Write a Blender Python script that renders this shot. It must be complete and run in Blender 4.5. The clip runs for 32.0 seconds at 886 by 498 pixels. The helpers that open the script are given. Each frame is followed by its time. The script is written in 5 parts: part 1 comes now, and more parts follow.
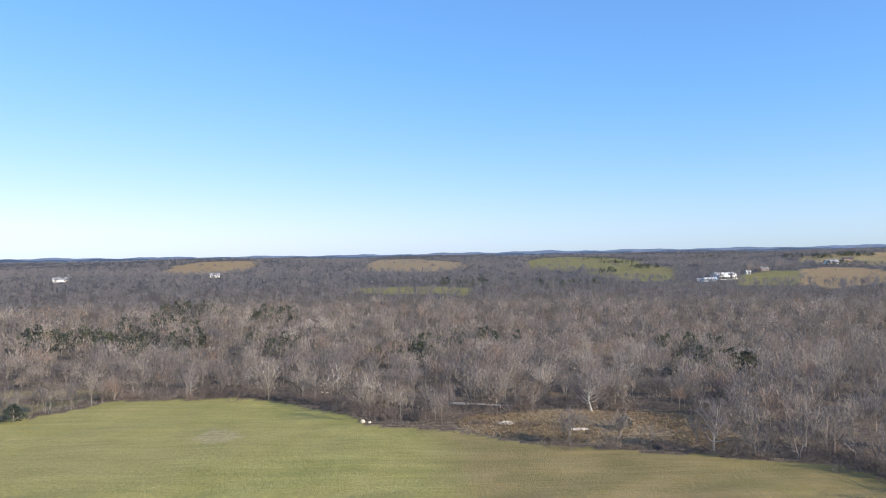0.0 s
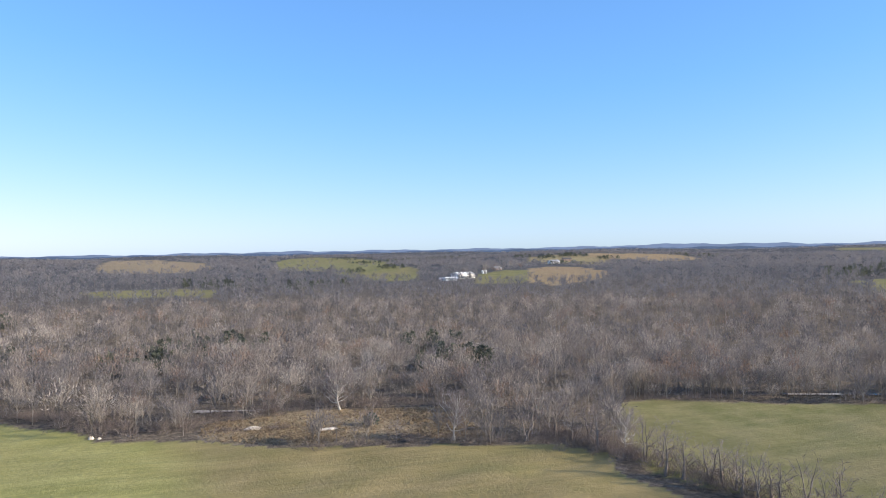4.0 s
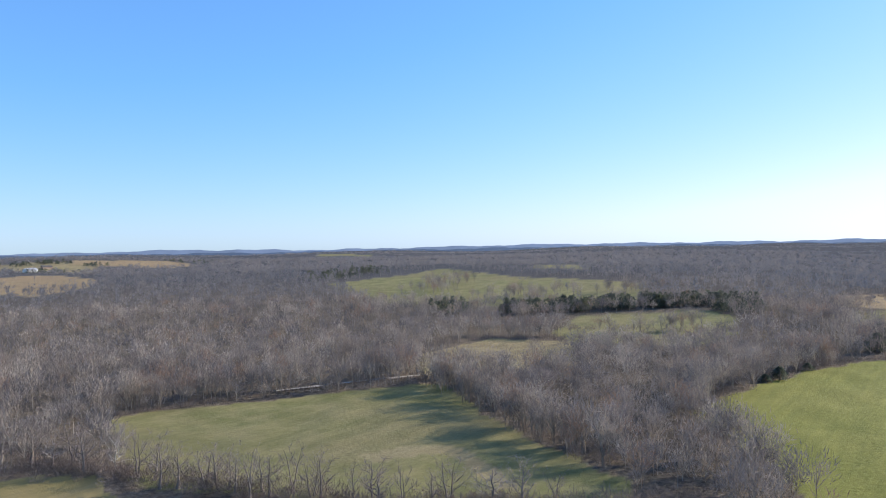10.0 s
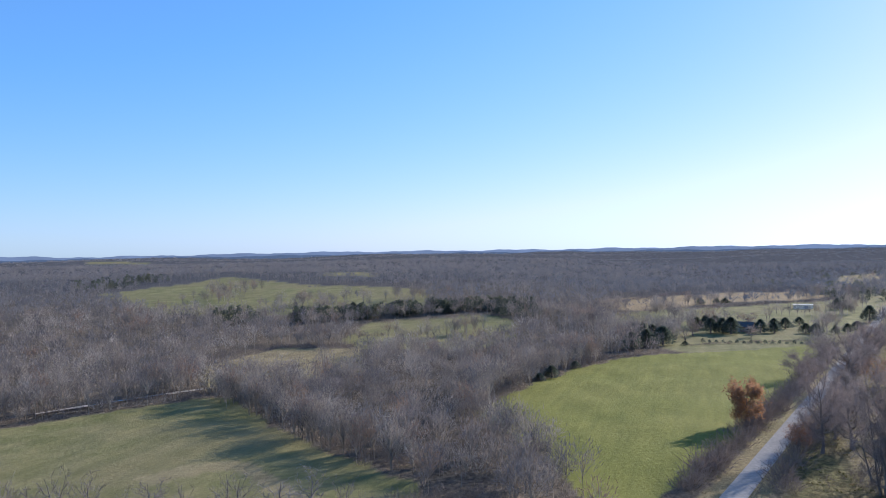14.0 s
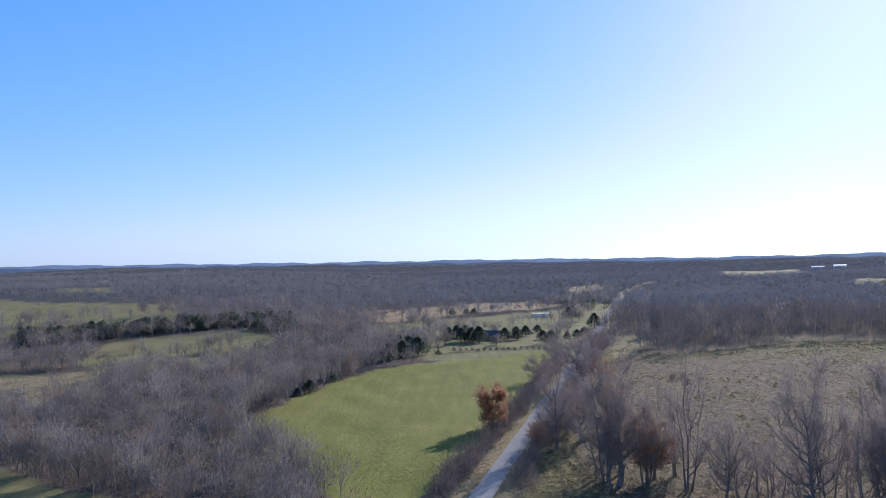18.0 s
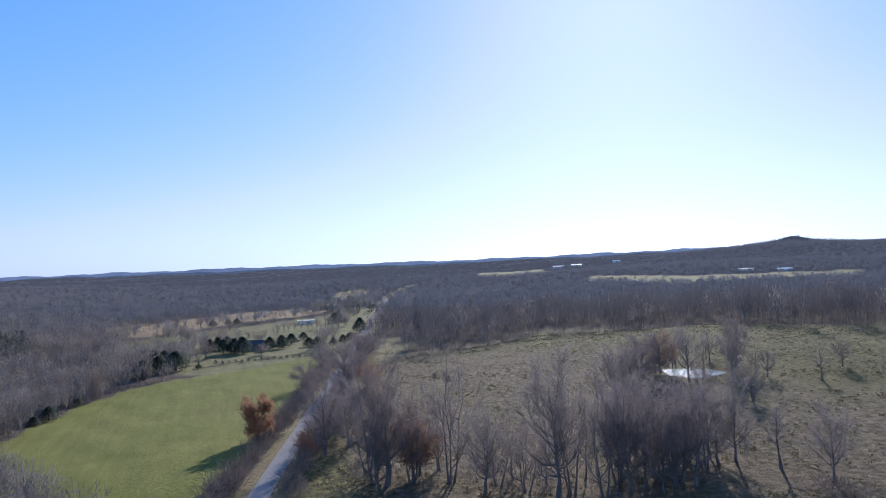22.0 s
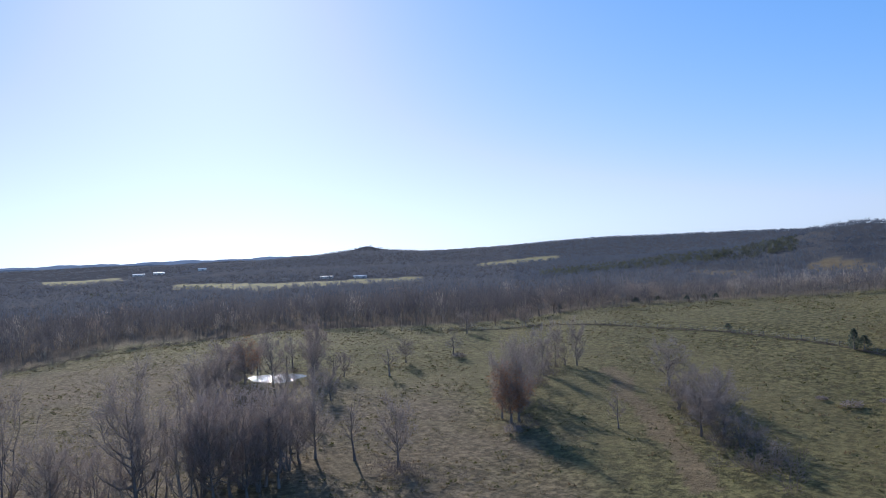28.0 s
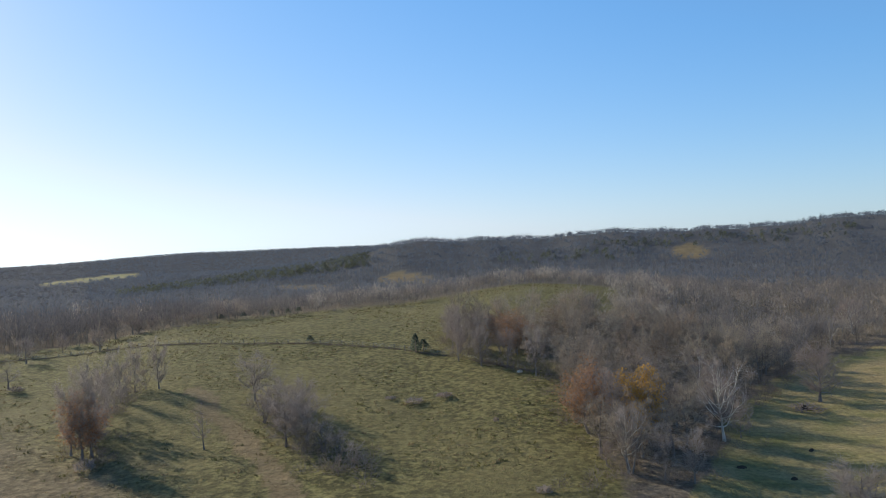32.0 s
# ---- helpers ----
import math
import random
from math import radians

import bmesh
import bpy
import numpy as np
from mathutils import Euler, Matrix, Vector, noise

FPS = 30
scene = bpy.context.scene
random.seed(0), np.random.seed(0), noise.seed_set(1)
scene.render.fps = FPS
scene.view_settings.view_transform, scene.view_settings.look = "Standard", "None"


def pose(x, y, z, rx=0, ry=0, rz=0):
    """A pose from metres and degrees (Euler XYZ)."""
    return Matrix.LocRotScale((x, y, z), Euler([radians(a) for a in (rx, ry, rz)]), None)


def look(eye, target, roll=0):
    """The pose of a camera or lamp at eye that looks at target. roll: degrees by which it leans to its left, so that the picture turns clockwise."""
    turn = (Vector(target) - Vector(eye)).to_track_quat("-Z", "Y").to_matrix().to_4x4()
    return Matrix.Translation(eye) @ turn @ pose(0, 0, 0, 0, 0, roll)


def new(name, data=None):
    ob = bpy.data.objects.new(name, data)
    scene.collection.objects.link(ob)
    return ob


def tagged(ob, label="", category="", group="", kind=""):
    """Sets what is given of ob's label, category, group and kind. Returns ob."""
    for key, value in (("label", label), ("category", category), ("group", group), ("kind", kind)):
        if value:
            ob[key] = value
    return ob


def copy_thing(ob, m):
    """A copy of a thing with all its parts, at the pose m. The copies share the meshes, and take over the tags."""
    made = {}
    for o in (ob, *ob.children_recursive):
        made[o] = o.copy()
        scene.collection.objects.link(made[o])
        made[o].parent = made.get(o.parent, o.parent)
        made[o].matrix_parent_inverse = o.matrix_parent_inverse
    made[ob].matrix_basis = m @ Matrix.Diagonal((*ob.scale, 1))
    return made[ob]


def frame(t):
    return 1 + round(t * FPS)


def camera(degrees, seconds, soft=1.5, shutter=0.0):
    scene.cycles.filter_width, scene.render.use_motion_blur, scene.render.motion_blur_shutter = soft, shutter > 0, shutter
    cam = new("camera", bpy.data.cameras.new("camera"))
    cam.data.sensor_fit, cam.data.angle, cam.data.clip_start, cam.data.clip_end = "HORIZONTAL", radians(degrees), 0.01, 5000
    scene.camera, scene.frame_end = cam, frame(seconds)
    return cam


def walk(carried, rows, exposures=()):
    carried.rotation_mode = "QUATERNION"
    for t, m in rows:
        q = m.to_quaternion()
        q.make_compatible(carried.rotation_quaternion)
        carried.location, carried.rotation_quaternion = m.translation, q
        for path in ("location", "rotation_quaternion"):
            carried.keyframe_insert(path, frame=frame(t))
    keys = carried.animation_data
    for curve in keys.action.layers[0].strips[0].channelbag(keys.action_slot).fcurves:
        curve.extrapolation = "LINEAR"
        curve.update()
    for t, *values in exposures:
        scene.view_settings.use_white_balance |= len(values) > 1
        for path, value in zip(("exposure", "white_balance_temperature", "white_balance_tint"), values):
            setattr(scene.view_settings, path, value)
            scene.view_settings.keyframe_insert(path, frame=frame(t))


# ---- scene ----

# ---- camera ----
cam = camera(61.01, 32.0, soft=0.95)
# seconds, bearing clockwise from +y, pitch up, roll
PATH = [
    (0.0, 0.0, 0.65, -1.03), (0.5, 1.92, 0.62, -1.07), (1.0, 4.4, 0.57, -1.05), (1.5, 6.88, 0.52, -1.06), (2.0, 9.19, 0.49, -1.07),
    (2.5, 11.5, 0.48, -1.07), (3.0, 13.83, 0.44, -1.08), (3.5, 16.34, 0.39, -1.05), (5.5, 26.71, 0.31, -1.1), (6.0, 29.24, 0.3, -1.08),
    (6.5, 32.08, 0.3, -1.07), (7.0, 35.28, 0.3, -1.06), (7.5, 38.54, 0.3, -1.07), (8.0, 41.93, 0.31, -1.1), (8.5, 45.27, 0.28, -1.12),
    (9.0, 48.85, 0.2, -1.17), (9.5, 52.42, 0.17, -1.15), (10.0, 56.08, 0.12, -1.15), (10.5, 59.59, 0.11, -1.14), (11.0, 62.8, 0.07, -1.17),
    (11.5, 65.29, 0.12, -1.18), (12.0, 67.11, 0.13, -1.19), (12.5, 68.37, 0.16, -1.16), (13.0, 69.71, 0.25, -1.14), (13.5, 70.84, 0.32, -1.11),
    (15.5, 76.13, 0.74, -0.87), (16.0, 77.98, 0.86, -0.85), (16.5, 80.91, 0.86, -0.93), (17.0, 84.58, 0.92, -0.95), (17.5, 88.27, 0.96, -1.05),
    (18.0, 90.21, 1.08, -1.09), (18.5, 91.76, 1.16, -1.29), (19.0, 93.69, 1.22, -1.46), (19.5, 96.04, 1.25, -1.65), (20.0, 98.44, 1.22, -1.86),
    (20.5, 100.83, 1.2, -2.07), (21.0, 103.49, 1.11, -2.24), (21.5, 106.24, 1.04, -2.37), (22.0, 108.01, 0.98, -2.5), (22.5, 109.42, 0.94, -2.54),
    (23.0, 111.18, 0.86, -2.55), (23.5, 113.43, 0.78, -2.61), (24.0, 116.19, 0.69, -2.59), (24.5, 119.25, 0.61, -2.54), (25.0, 122.69, 0.52, -2.56),
    (25.5, 124.89, 0.48, -2.52), (26.0, 128.19, 0.4, -2.42), (26.5, 132.06, 0.32, -2.39), (28.5, 139.78, 0.4, -2.04), (29.0, 141.35, 0.47, -2.04),
    (29.5, 146.45, 0.44, -2.0), (30.0, 154.23, 0.33, -2.0), (30.5, 160.81, 0.23, -2.14), (31.0, 165.56, 0.18, -2.29), (31.5, 167.81, 0.3, -2.33),
    (32.0, 169.58, 0.31, -2.45),
]
EYE = Vector((0, 0, 45))


def heading(az, pitch):
    a, p = radians(az), radians(pitch)
    return Vector((math.sin(a) * math.cos(p), math.cos(a) * math.cos(p), math.sin(p)))


walk(cam, [(t, look(EYE, EYE + 100 * heading(az, pitch), roll)) for t, az, pitch, roll in PATH],
     exposures=[(0, 0.68, 6450, 12), (6, 0.8, 6450, 12), (9, 0.76, 6350, 11), (13, 0.55, 5900, 13), (16, 0.46, 5800, 14), (19, 0.28, 5600, 16), (24, 0.17, 5550, 16), (26, 0.1, 5650, 14), (29, 0.17, 5950, 10), (30.5, 0.24, 6450, 6), (32, 0.38, 6750, 4)])

# ---- sky and sun ----
SUN_AZ, SUN_EL = 122.0, 23.0
world = bpy.data.worlds.new("winter_sky")
scene.world = world
world.use_nodes = True
wn = world.node_tree
sky = wn.nodes.new("ShaderNodeTexSky")
sky.sky_type, sky.sun_disc = "NISHITA", False
sky.sun_elevation, sky.sun_rotation = radians(SUN_EL), radians(SUN_AZ)
sky.altitude, sky.air_density, sky.dust_density, sky.ozone_density = 300, 1.0, 0.35, 2.5
wn.nodes["Background"].inputs["Strength"].default_value = 0.15
soft_sky = wn.nodes.new("ShaderNodeGamma")
soft_sky.inputs["Gamma"].default_value = 0.72
cool = wn.nodes.new("ShaderNodeMix")
cool.data_type, cool.blend_type = "RGBA", "MULTIPLY"
cool.inputs[0].default_value = 1.0
cool.inputs[7].default_value = (0.6, 1.0, 1.48, 1)
wn.links.new(sky.outputs[0], soft_sky.inputs["Color"])
wn.links.new(soft_sky.outputs[0], cool.inputs[6])
# the pale haze of the bright parts: they lose colour
parts = wn.nodes.new("ShaderNodeSeparateColor")
wn.links.new(cool.outputs[2], parts.inputs[0])
pale = wn.nodes.new("ShaderNodeMapRange")
for key, value in (("From Min", 0.9), ("From Max", 2.4), ("To Min", 0.0), ("To Max", 0.74)):
    pale.inputs[key].default_value = value
wn.links.new(parts.outputs["Red"], pale.inputs["Value"])
grey = wn.nodes.new("ShaderNodeMix")
grey.data_type, grey.blend_type = "RGBA", "MULTIPLY"
grey.inputs[0].default_value, grey.inputs[7].default_value = 1.0, (0.925, 0.955, 1.12, 1)
wn.links.new(parts.outputs["Green"], grey.inputs[6])
haze = wn.nodes.new("ShaderNodeMix")
haze.data_type = "RGBA"
wn.links.new(pale.outputs[0], haze.inputs[0])
wn.links.new(cool.outputs[2], haze.inputs[6])
wn.links.new(grey.outputs[2], haze.inputs[7])
wn.links.new(haze.outputs[2], wn.nodes["Background"].inputs["Color"])
sun = new("sun", bpy.data.lights.new("sun", "SUN"))
sun.data.energy, sun.data.angle, sun.data.color = 4.6, radians(0.53), (1.0, 0.9, 0.74)
sun.matrix_world = look((0, 0, 300), Vector((0, 0, 300)) - heading(SUN_AZ, SUN_EL))

# ---- materials ----


def mat(name, rough=0.9):
    m = bpy.data.materials.new(name)
    m.use_nodes = True
    b = m.node_tree.nodes["Principled BSDF"]
    b.inputs["Roughness"].default_value = rough
    b.inputs["Specular IOR Level"].default_value = 0.25 if rough < 0.6 else 0.0
    return m, m.node_tree, b


def nd(nt, kind, **values):
    n = nt.nodes.new("ShaderNode" + kind)
    for k, v in values.items():
        if k == "blend_type":
            n.blend_type = v
        elif k == "data_type":
            n.data_type = v
        elif k == "operation":
            n.operation = v
        elif k == "attribute_name":
            n.attribute_name = v
        else:
            n.inputs[k].default_value = v
    return n


def noise_tex(nt, scale, detail=4.0, rough=0.6, coords="Object"):
    tc = nt.nodes.new("ShaderNodeTexCoord")
    n = nd(nt, "TexNoise", Scale=scale, Detail=detail, Roughness=rough)
    nt.links.new(tc.outputs[coords], n.inputs["Vector"])
    return n


def ramp(nt, source, stops):
    r = nt.nodes.new("ShaderNodeValToRGB")
    el = r.color_ramp.elements
    while len(el) < len(stops):
        el.new(0.5)
    for e, (p, c) in zip(el, stops):
        e.position, e.color = p, (*c, 1)
    nt.links.new(source, r.inputs[0])
    return r


def mixed(nt, fac, a, b, blend="MIX"):
    """Mix of two colours; a and b are sockets or tuples, fac a socket or a number."""
    m = nt.nodes.new("ShaderNodeMix")
    m.data_type, m.blend_type = "RGBA", blend
    for socket, v in ((m.inputs[0], fac), (m.inputs[6], a), (m.inputs[7], b)):
        if isinstance(v, (int, float)):
            socket.default_value = v
        elif isinstance(v, tuple):
            socket.default_value = (*v, 1)
        else:
            nt.links.new(v, socket)
    return m.outputs[2]


def bump(nt, bsdf, height, strength, distance):
    b = nd(nt, "Bump", Strength=strength, Distance=distance)
    nt.links.new(height, b.inputs["Height"])
    nt.links.new(b.outputs[0], bsdf.inputs["Normal"])


def plain(name, dark, light, scale, rough=0.85, bumped=0.0, metal=0.0):
    """A surface of two close tones in a fine and a coarse pattern."""
    m, nt, b = mat(name, rough)
    n1, n2 = noise_tex(nt, scale), noise_tex(nt, scale * 0.13, 3)
    c = ramp(nt, n1.outputs[0], [(0.3, dark), (0.7, light)])
    half = tuple(0.5 * (p + q) * 0.82 for p, q in zip(dark, light))
    r2 = ramp(nt, n2.outputs[0], [(0.45, (0, 0, 0)), (0.75, (0.6, 0.6, 0.6))])
    nt.links.new(mixed(nt, r2.outputs[0], c.outputs[0], half), b.inputs["Base Color"])
    b.inputs["Metallic"].default_value = metal
    if bumped:
        bump(nt, b, n1.outputs[0], 0.6, bumped)
    return m


def toned(name, stops, source="object", rough=0.9, thin=0.0):
    """Colour that differs from tree to tree: by the object's random number, or by the mesh's own 'tone' in a wood."""
    m, nt, b = mat(name, rough)
    if source == "object":
        s = nt.nodes.new("ShaderNodeObjectInfo").outputs["Random"]
    else:
        s = nd(nt, "Attribute", attribute_name="tone").outputs["Fac"]
    c = ramp(nt, s, stops)
    n = noise_tex(nt, 0.8, 3)
    v = ramp(nt, n.outputs[0], [(0.3, (0.75, 0.75, 0.75)), (0.7, (1.2, 1.2, 1.2))])
    colour = mixed(nt, 1.0, c.outputs[0], v.outputs[0], "MULTIPLY")
    nt.links.new(colour, b.inputs["Base Color"])
    if thin:  # leaves let light through; on bare twigs it lifts the shaded side
        tr, mx = nt.nodes.new("ShaderNodeBsdfTranslucent"), nt.nodes.new("ShaderNodeMixShader")
        mx.inputs[0].default_value = thin
        nt.links.new(colour, tr.inputs["Color"])
        nt.links.new(b.outputs[0], mx.inputs[1])
        nt.links.new(tr.outputs[0], mx.inputs[2])
        nt.links.new(mx.outputs[0], nt.nodes["Material Output"].inputs["Surface"])
    return m


BARK_STOPS = [(0.0, (0.19, 0.16, 0.142)), (0.35, (0.24, 0.205, 0.18)), (0.7, (0.185, 0.156, 0.138)), (1.0, (0.29, 0.253, 0.22))]
# the lowest two tones are cooled for haze over backlit wood
WOOD_STOPS = [(0.0, (0.145, 0.132, 0.134)), (0.25, (0.222, 0.198, 0.186)), (0.5, (0.328, 0.273, 0.226)), (0.77, (0.452, 0.39, 0.328)),
              (0.82, (0.3, 0.205, 0.155)), (0.9, (0.31, 0.21, 0.155)), (0.93, (0.226, 0.19, 0.16)), (1.0, (0.373, 0.328, 0.277))]
M_BARK = toned("grey_brown_bark", BARK_STOPS)
M_TWIG = toned("bare_twigs", [(0.0, (0.25, 0.208, 0.19)), (0.5, (0.32, 0.274, 0.25)), (1.0, (0.28, 0.225, 0.205))], thin=0.44)
M_GREYTWIG = toned("grey_brown_twigs", [(0.0, (0.29, 0.235, 0.185)), (0.5, (0.385, 0.32, 0.25)), (1.0, (0.33, 0.25, 0.19))], thin=0.25)
M_PALE = toned("pale_sycamore_bark", [(0.0, (0.46, 0.42, 0.36)), (1.0, (0.6, 0.56, 0.5))])
M_WOOD = toned("bare_woodland", WOOD_STOPS, "tone", thin=0.28)
# paler and cooler than the foliage itself, with haze put into the colour
M_CEDAR = toned("cedar_foliage", [(0.0, (0.11, 0.13, 0.105)), (0.5, (0.125, 0.145, 0.115)), (1.0, (0.145, 0.155, 0.12))], thin=0.58)
M_CEDARS = toned("cedar_foliage_in_woods", [(0.0, (0.1, 0.11, 0.09)), (0.5, (0.125, 0.135, 0.1)), (1.0, (0.155, 0.16, 0.105))], "tone", thin=0.5)
# blue-grey of distance haze put into the far woods' own colour
M_HAZED_WOOD = toned("haze_tinted_far_woodland", [(0.0, (0.12, 0.138, 0.172)), (0.35, (0.16, 0.17, 0.195)), (0.5, (0.195, 0.19, 0.197)), (0.75, (0.275, 0.248, 0.232)), (1.0, (0.27, 0.235, 0.21))], "tone", thin=0.48)
M_RUSSET = toned("russet_oak_leaves", [(0.0, (0.33, 0.175, 0.095)), (0.5, (0.36, 0.2, 0.115)), (1.0, (0.28, 0.15, 0.1))], thin=0.5)
# orange leaves, brightened in the colour so that the oak looks sunlit
M_ORANGE = toned("orange_oak_leaves", [(0.0, (0.4, 0.22, 0.12)), (0.5, (0.46, 0.265, 0.15)), (1.0, (0.35, 0.19, 0.115))], thin=0.55)
M_DULL = toned("dull_brown_leaves", [(0.0, (0.2, 0.115, 0.07)), (1.0, (0.24, 0.145, 0.09))], thin=0.3)
M_YELLOW = toned("ochre_leaves", [(0.0, (0.42, 0.25, 0.075)), (1.0, (0.46, 0.28, 0.1))], thin=0.35)
M_WEED = toned("dry_brush", [(0.0, (0.17, 0.138, 0.118)), (0.5, (0.245, 0.2, 0.172)), (1.0, (0.2, 0.152, 0.13))], "tone", thin=0.22)
M_WHITE = plain("white_painted_sheet_metal", (0.8, 0.76, 0.69), (0.88, 0.85, 0.78), 3.0, 0.35)
M_ROOF_GREY = plain("grey_sheet_roof", (0.3, 0.31, 0.33), (0.42, 0.43, 0.45), 2.0, 0.5)
M_ROOF_DARK = plain("dark_shingle_roof", (0.09, 0.085, 0.085), (0.15, 0.14, 0.135), 4.0, 0.8)
M_BRICK = plain("tan_brick_wall", (0.33, 0.23, 0.17), (0.42, 0.31, 0.24), 5.0)
M_GLASS_DARK = plain("dark_window_pane", (0.02, 0.025, 0.03), (0.04, 0.045, 0.05), 1.0, 0.15)
M_POST = plain("weathered_post", (0.2, 0.18, 0.16), (0.3, 0.27, 0.24), 6.0)
M_BRUSH = plain("dark_brush", (0.035, 0.028, 0.022), (0.085, 0.068, 0.052), 5.0, 0.95, 0.1)
M_WIRE = plain("galvanised_wire", (0.35, 0.35, 0.35), (0.45, 0.45, 0.45), 4.0, 0.4, 0, 0.8)
M_TUFT = toned("tussock_grass", [(0.0, (0.1, 0.095, 0.04)), (0.25, (0.17, 0.155, 0.062)), (0.45, (0.24, 0.2, 0.1)), (0.75, (0.29, 0.23, 0.13)), (1.0, (0.22, 0.15, 0.09))], "tone", thin=0.3)
M_STRAW = toned("dry_scrub_straw", [(0.0, (0.22, 0.165, 0.105)), (0.5, (0.33, 0.25, 0.16)), (1.0, (0.28, 0.2, 0.13))], "tone", thin=0.3)
M_SAND = plain("pale_sand_and_gravel", (0.5, 0.42, 0.32), (0.66, 0.58, 0.47), 2.0, 0.95, 0.05)
# white sheet metal, its colour warmed to offset the blue shade on it
M_WARMED_WHITE = plain("shade_warmed_white_metal", (0.88, 0.78, 0.6), (0.92, 0.83, 0.66), 3.0, 0.5)

# ---- lie of the land ----
# profiles of the land along five bearings from the drone's foot: (distance, height)
PROFILES = {
    -40: [(0, 0), (300, 0), (450, 4), (700, 14), (1100, 25), (1800, 32), (3000, 44), (4600, 47), (6000, 47)],
    72: [(0, 0), (430, 0), (550, 5), (700, 13), (900, 18), (1200, 20), (1800, 26), (3000, 36), (4600, 36), (6000, 36)],
    92: [(0, 0), (1300, 0), (2200, 8), (3000, 20), (4600, 32), (6000, 32)],
    110: [(0, 0), (1300, 0), (2200, 6), (3000, 18), (4600, 28), (6000, 28)],
    128: [(0, 0), (100, 0), (150, 1.5), (248, 6), (300, 9.5), (335, 11), (365, 11), (410, 6), (470, 3.5), (650, 3), (1300, 3), (2000, 14), (3000, 39), (4600, 41)],
    141: [(0, 0), (100, 0), (150, 1.5), (248, 6), (300, 9.5), (335, 11), (365, 11), (410, 6), (470, 3.5), (650, 3), (1300, 3), (2000, 20), (3000, 60), (4600, 64)],
    152: [(0, 0), (110, 1), (180, 4), (260, 12), (330, 16.5), (390, 17), (450, 12), (520, 9), (700, 7), (1300, 6), (2000, 20), (2600, 56), (3000, 84), (4600, 86)],
    166: [(0, 0), (110, 1.6), (170, 4.6), (240, 11), (300, 16), (360, 18.2), (400, 18.8), (455, 17.5), (520, 11), (700, 8), (1300, 6), (2000, 26), (3000, 83), (4600, 85)],
    176: [(0, 0), (110, 2), (160, 5), (220, 10), (300, 18), (390, 24.5), (460, 24), (600, 16), (900, 10), (1300, 6), (2000, 30), (3000, 76), (4600, 78)],
    196: [(0, 0), (120, 1), (200, 2), (300, 4), (500, 8), (800, 9), (1300, 6), (2000, 30), (3000, 76), (4600, 78)],
    260: [(0, 0), (400, 0), (1200, 20), (3000, 60), (4600, 70)],
    320: [(0, 0), (300, 0), (450, 4), (700, 14), (1100, 25), (1800, 32), (3000, 44), (4600, 47), (6000, 47)],
}


# bearing and height of that hill's crest
SOUTH_HILL = [(145, 0), (150.7, 7), (155.4, 18), (159.6, 26), (163.4, 41), (166, 54), (167.7, 61), (171, 57), (174.6, 55), (183, 60), (191, 56), (198, 67), (215, 62), (240, 0)]


def land(x, y):
    """Height of the ground at x, y (arrays or numbers)."""
    x, y = np.asarray(x, float), np.asarray(y, float)
    r = np.hypot(x, y)
    az = (np.degrees(np.arctan2(x, y)) + 40) % 360 - 40
    keys = sorted(PROFILES)
    heights = [np.interp(r, *zip(*PROFILES[k])) for k in keys]
    out = np.zeros_like(r)
    for a, b, za, zb in zip(keys, keys[1:], heights, heights[1:]):
        w = np.clip((az - a) / (b - a), 0, 1)
        w = w * w * (3 - 2 * w)
        here = (az >= a) & (az <= b)
        out = np.where(here, za * (1 - w) + zb * w, out)
    # rolling ground far off, and the conical knob on the southern ridge
    far = np.clip((r - 500) / 2500, 0, 1)
    calm = 1 - 0.8 * np.clip((az - 136) / 10, 0, 1) * (az < 215)
    out = out + far * calm * (7 * np.sin(x / 310 + 1.3) * np.cos(y / 270) + 5 * np.sin((x + y) / 170.0) + 4 * np.sin((x - 2 * y) / 420.0))
    knob = np.hypot(x - 3400 * math.sin(radians(133)), y - 3400 * math.cos(radians(133)))
    for hx, hy, up, wide in [(760, 1400, 15, 230), (-600, 2150, 13, 420), (330, 2000, 8, 420), (330, 1080, 5, 160), (860, 600, 5, 160)]:
        out = out + up * np.exp(-(((x - hx) ** 2 + (y - hy) ** 2) / wide**2))
    # the wooded hill to the south, before the far ridge
    hill = np.interp(az, *zip(*SOUTH_HILL))
    rise, fall = np.clip((r - 760) / 560, 0, 1), np.clip((r - 1380) / 620, 0, 1)
    spurs = 1 + 0.025 * np.sin(az / 1.3) + 0.02 * np.sin(az / 0.55 + r / 150)
    out = out + hill * spurs * rise * rise * (3 - 2 * rise) * (1 - fall * fall * (3 - 2 * fall))
    # level basin of the stock pond
    pond = np.clip((np.hypot(x - 204, y + 148) - 11.5) / 9, 0, 1)
    out = 6.2 + (out - 6.2) * pond * pond * (3 - 2 * pond)
    return out + 20 / (1 + (knob / 44) ** 2) + 24 * np.exp(-((knob / 290) ** 2))

# ---- ground ----


def inside(x, y, poly):
    """Which points lie in a polygon."""
    p = np.array(poly, float)
    hit = np.zeros(np.shape(x), bool)
    for (ax, ay), (bx, by) in zip(p, np.roll(p, -1, 0)):
        if ay != by:
            hit ^= ((ay > y) != (by > y)) & (x < (bx - ax) * (y - ay) / (by - ay) + ax)
    return hit


def wobble(x, y, size, amount):
    """A smooth offset that makes outlines uneven."""
    return amount * (np.sin(x / size + 1.7 * np.sin(y / size * 0.8)) + 0.6 * np.sin(2.3 * y / size + 0.9 * np.sin(1.9 * x / size)))


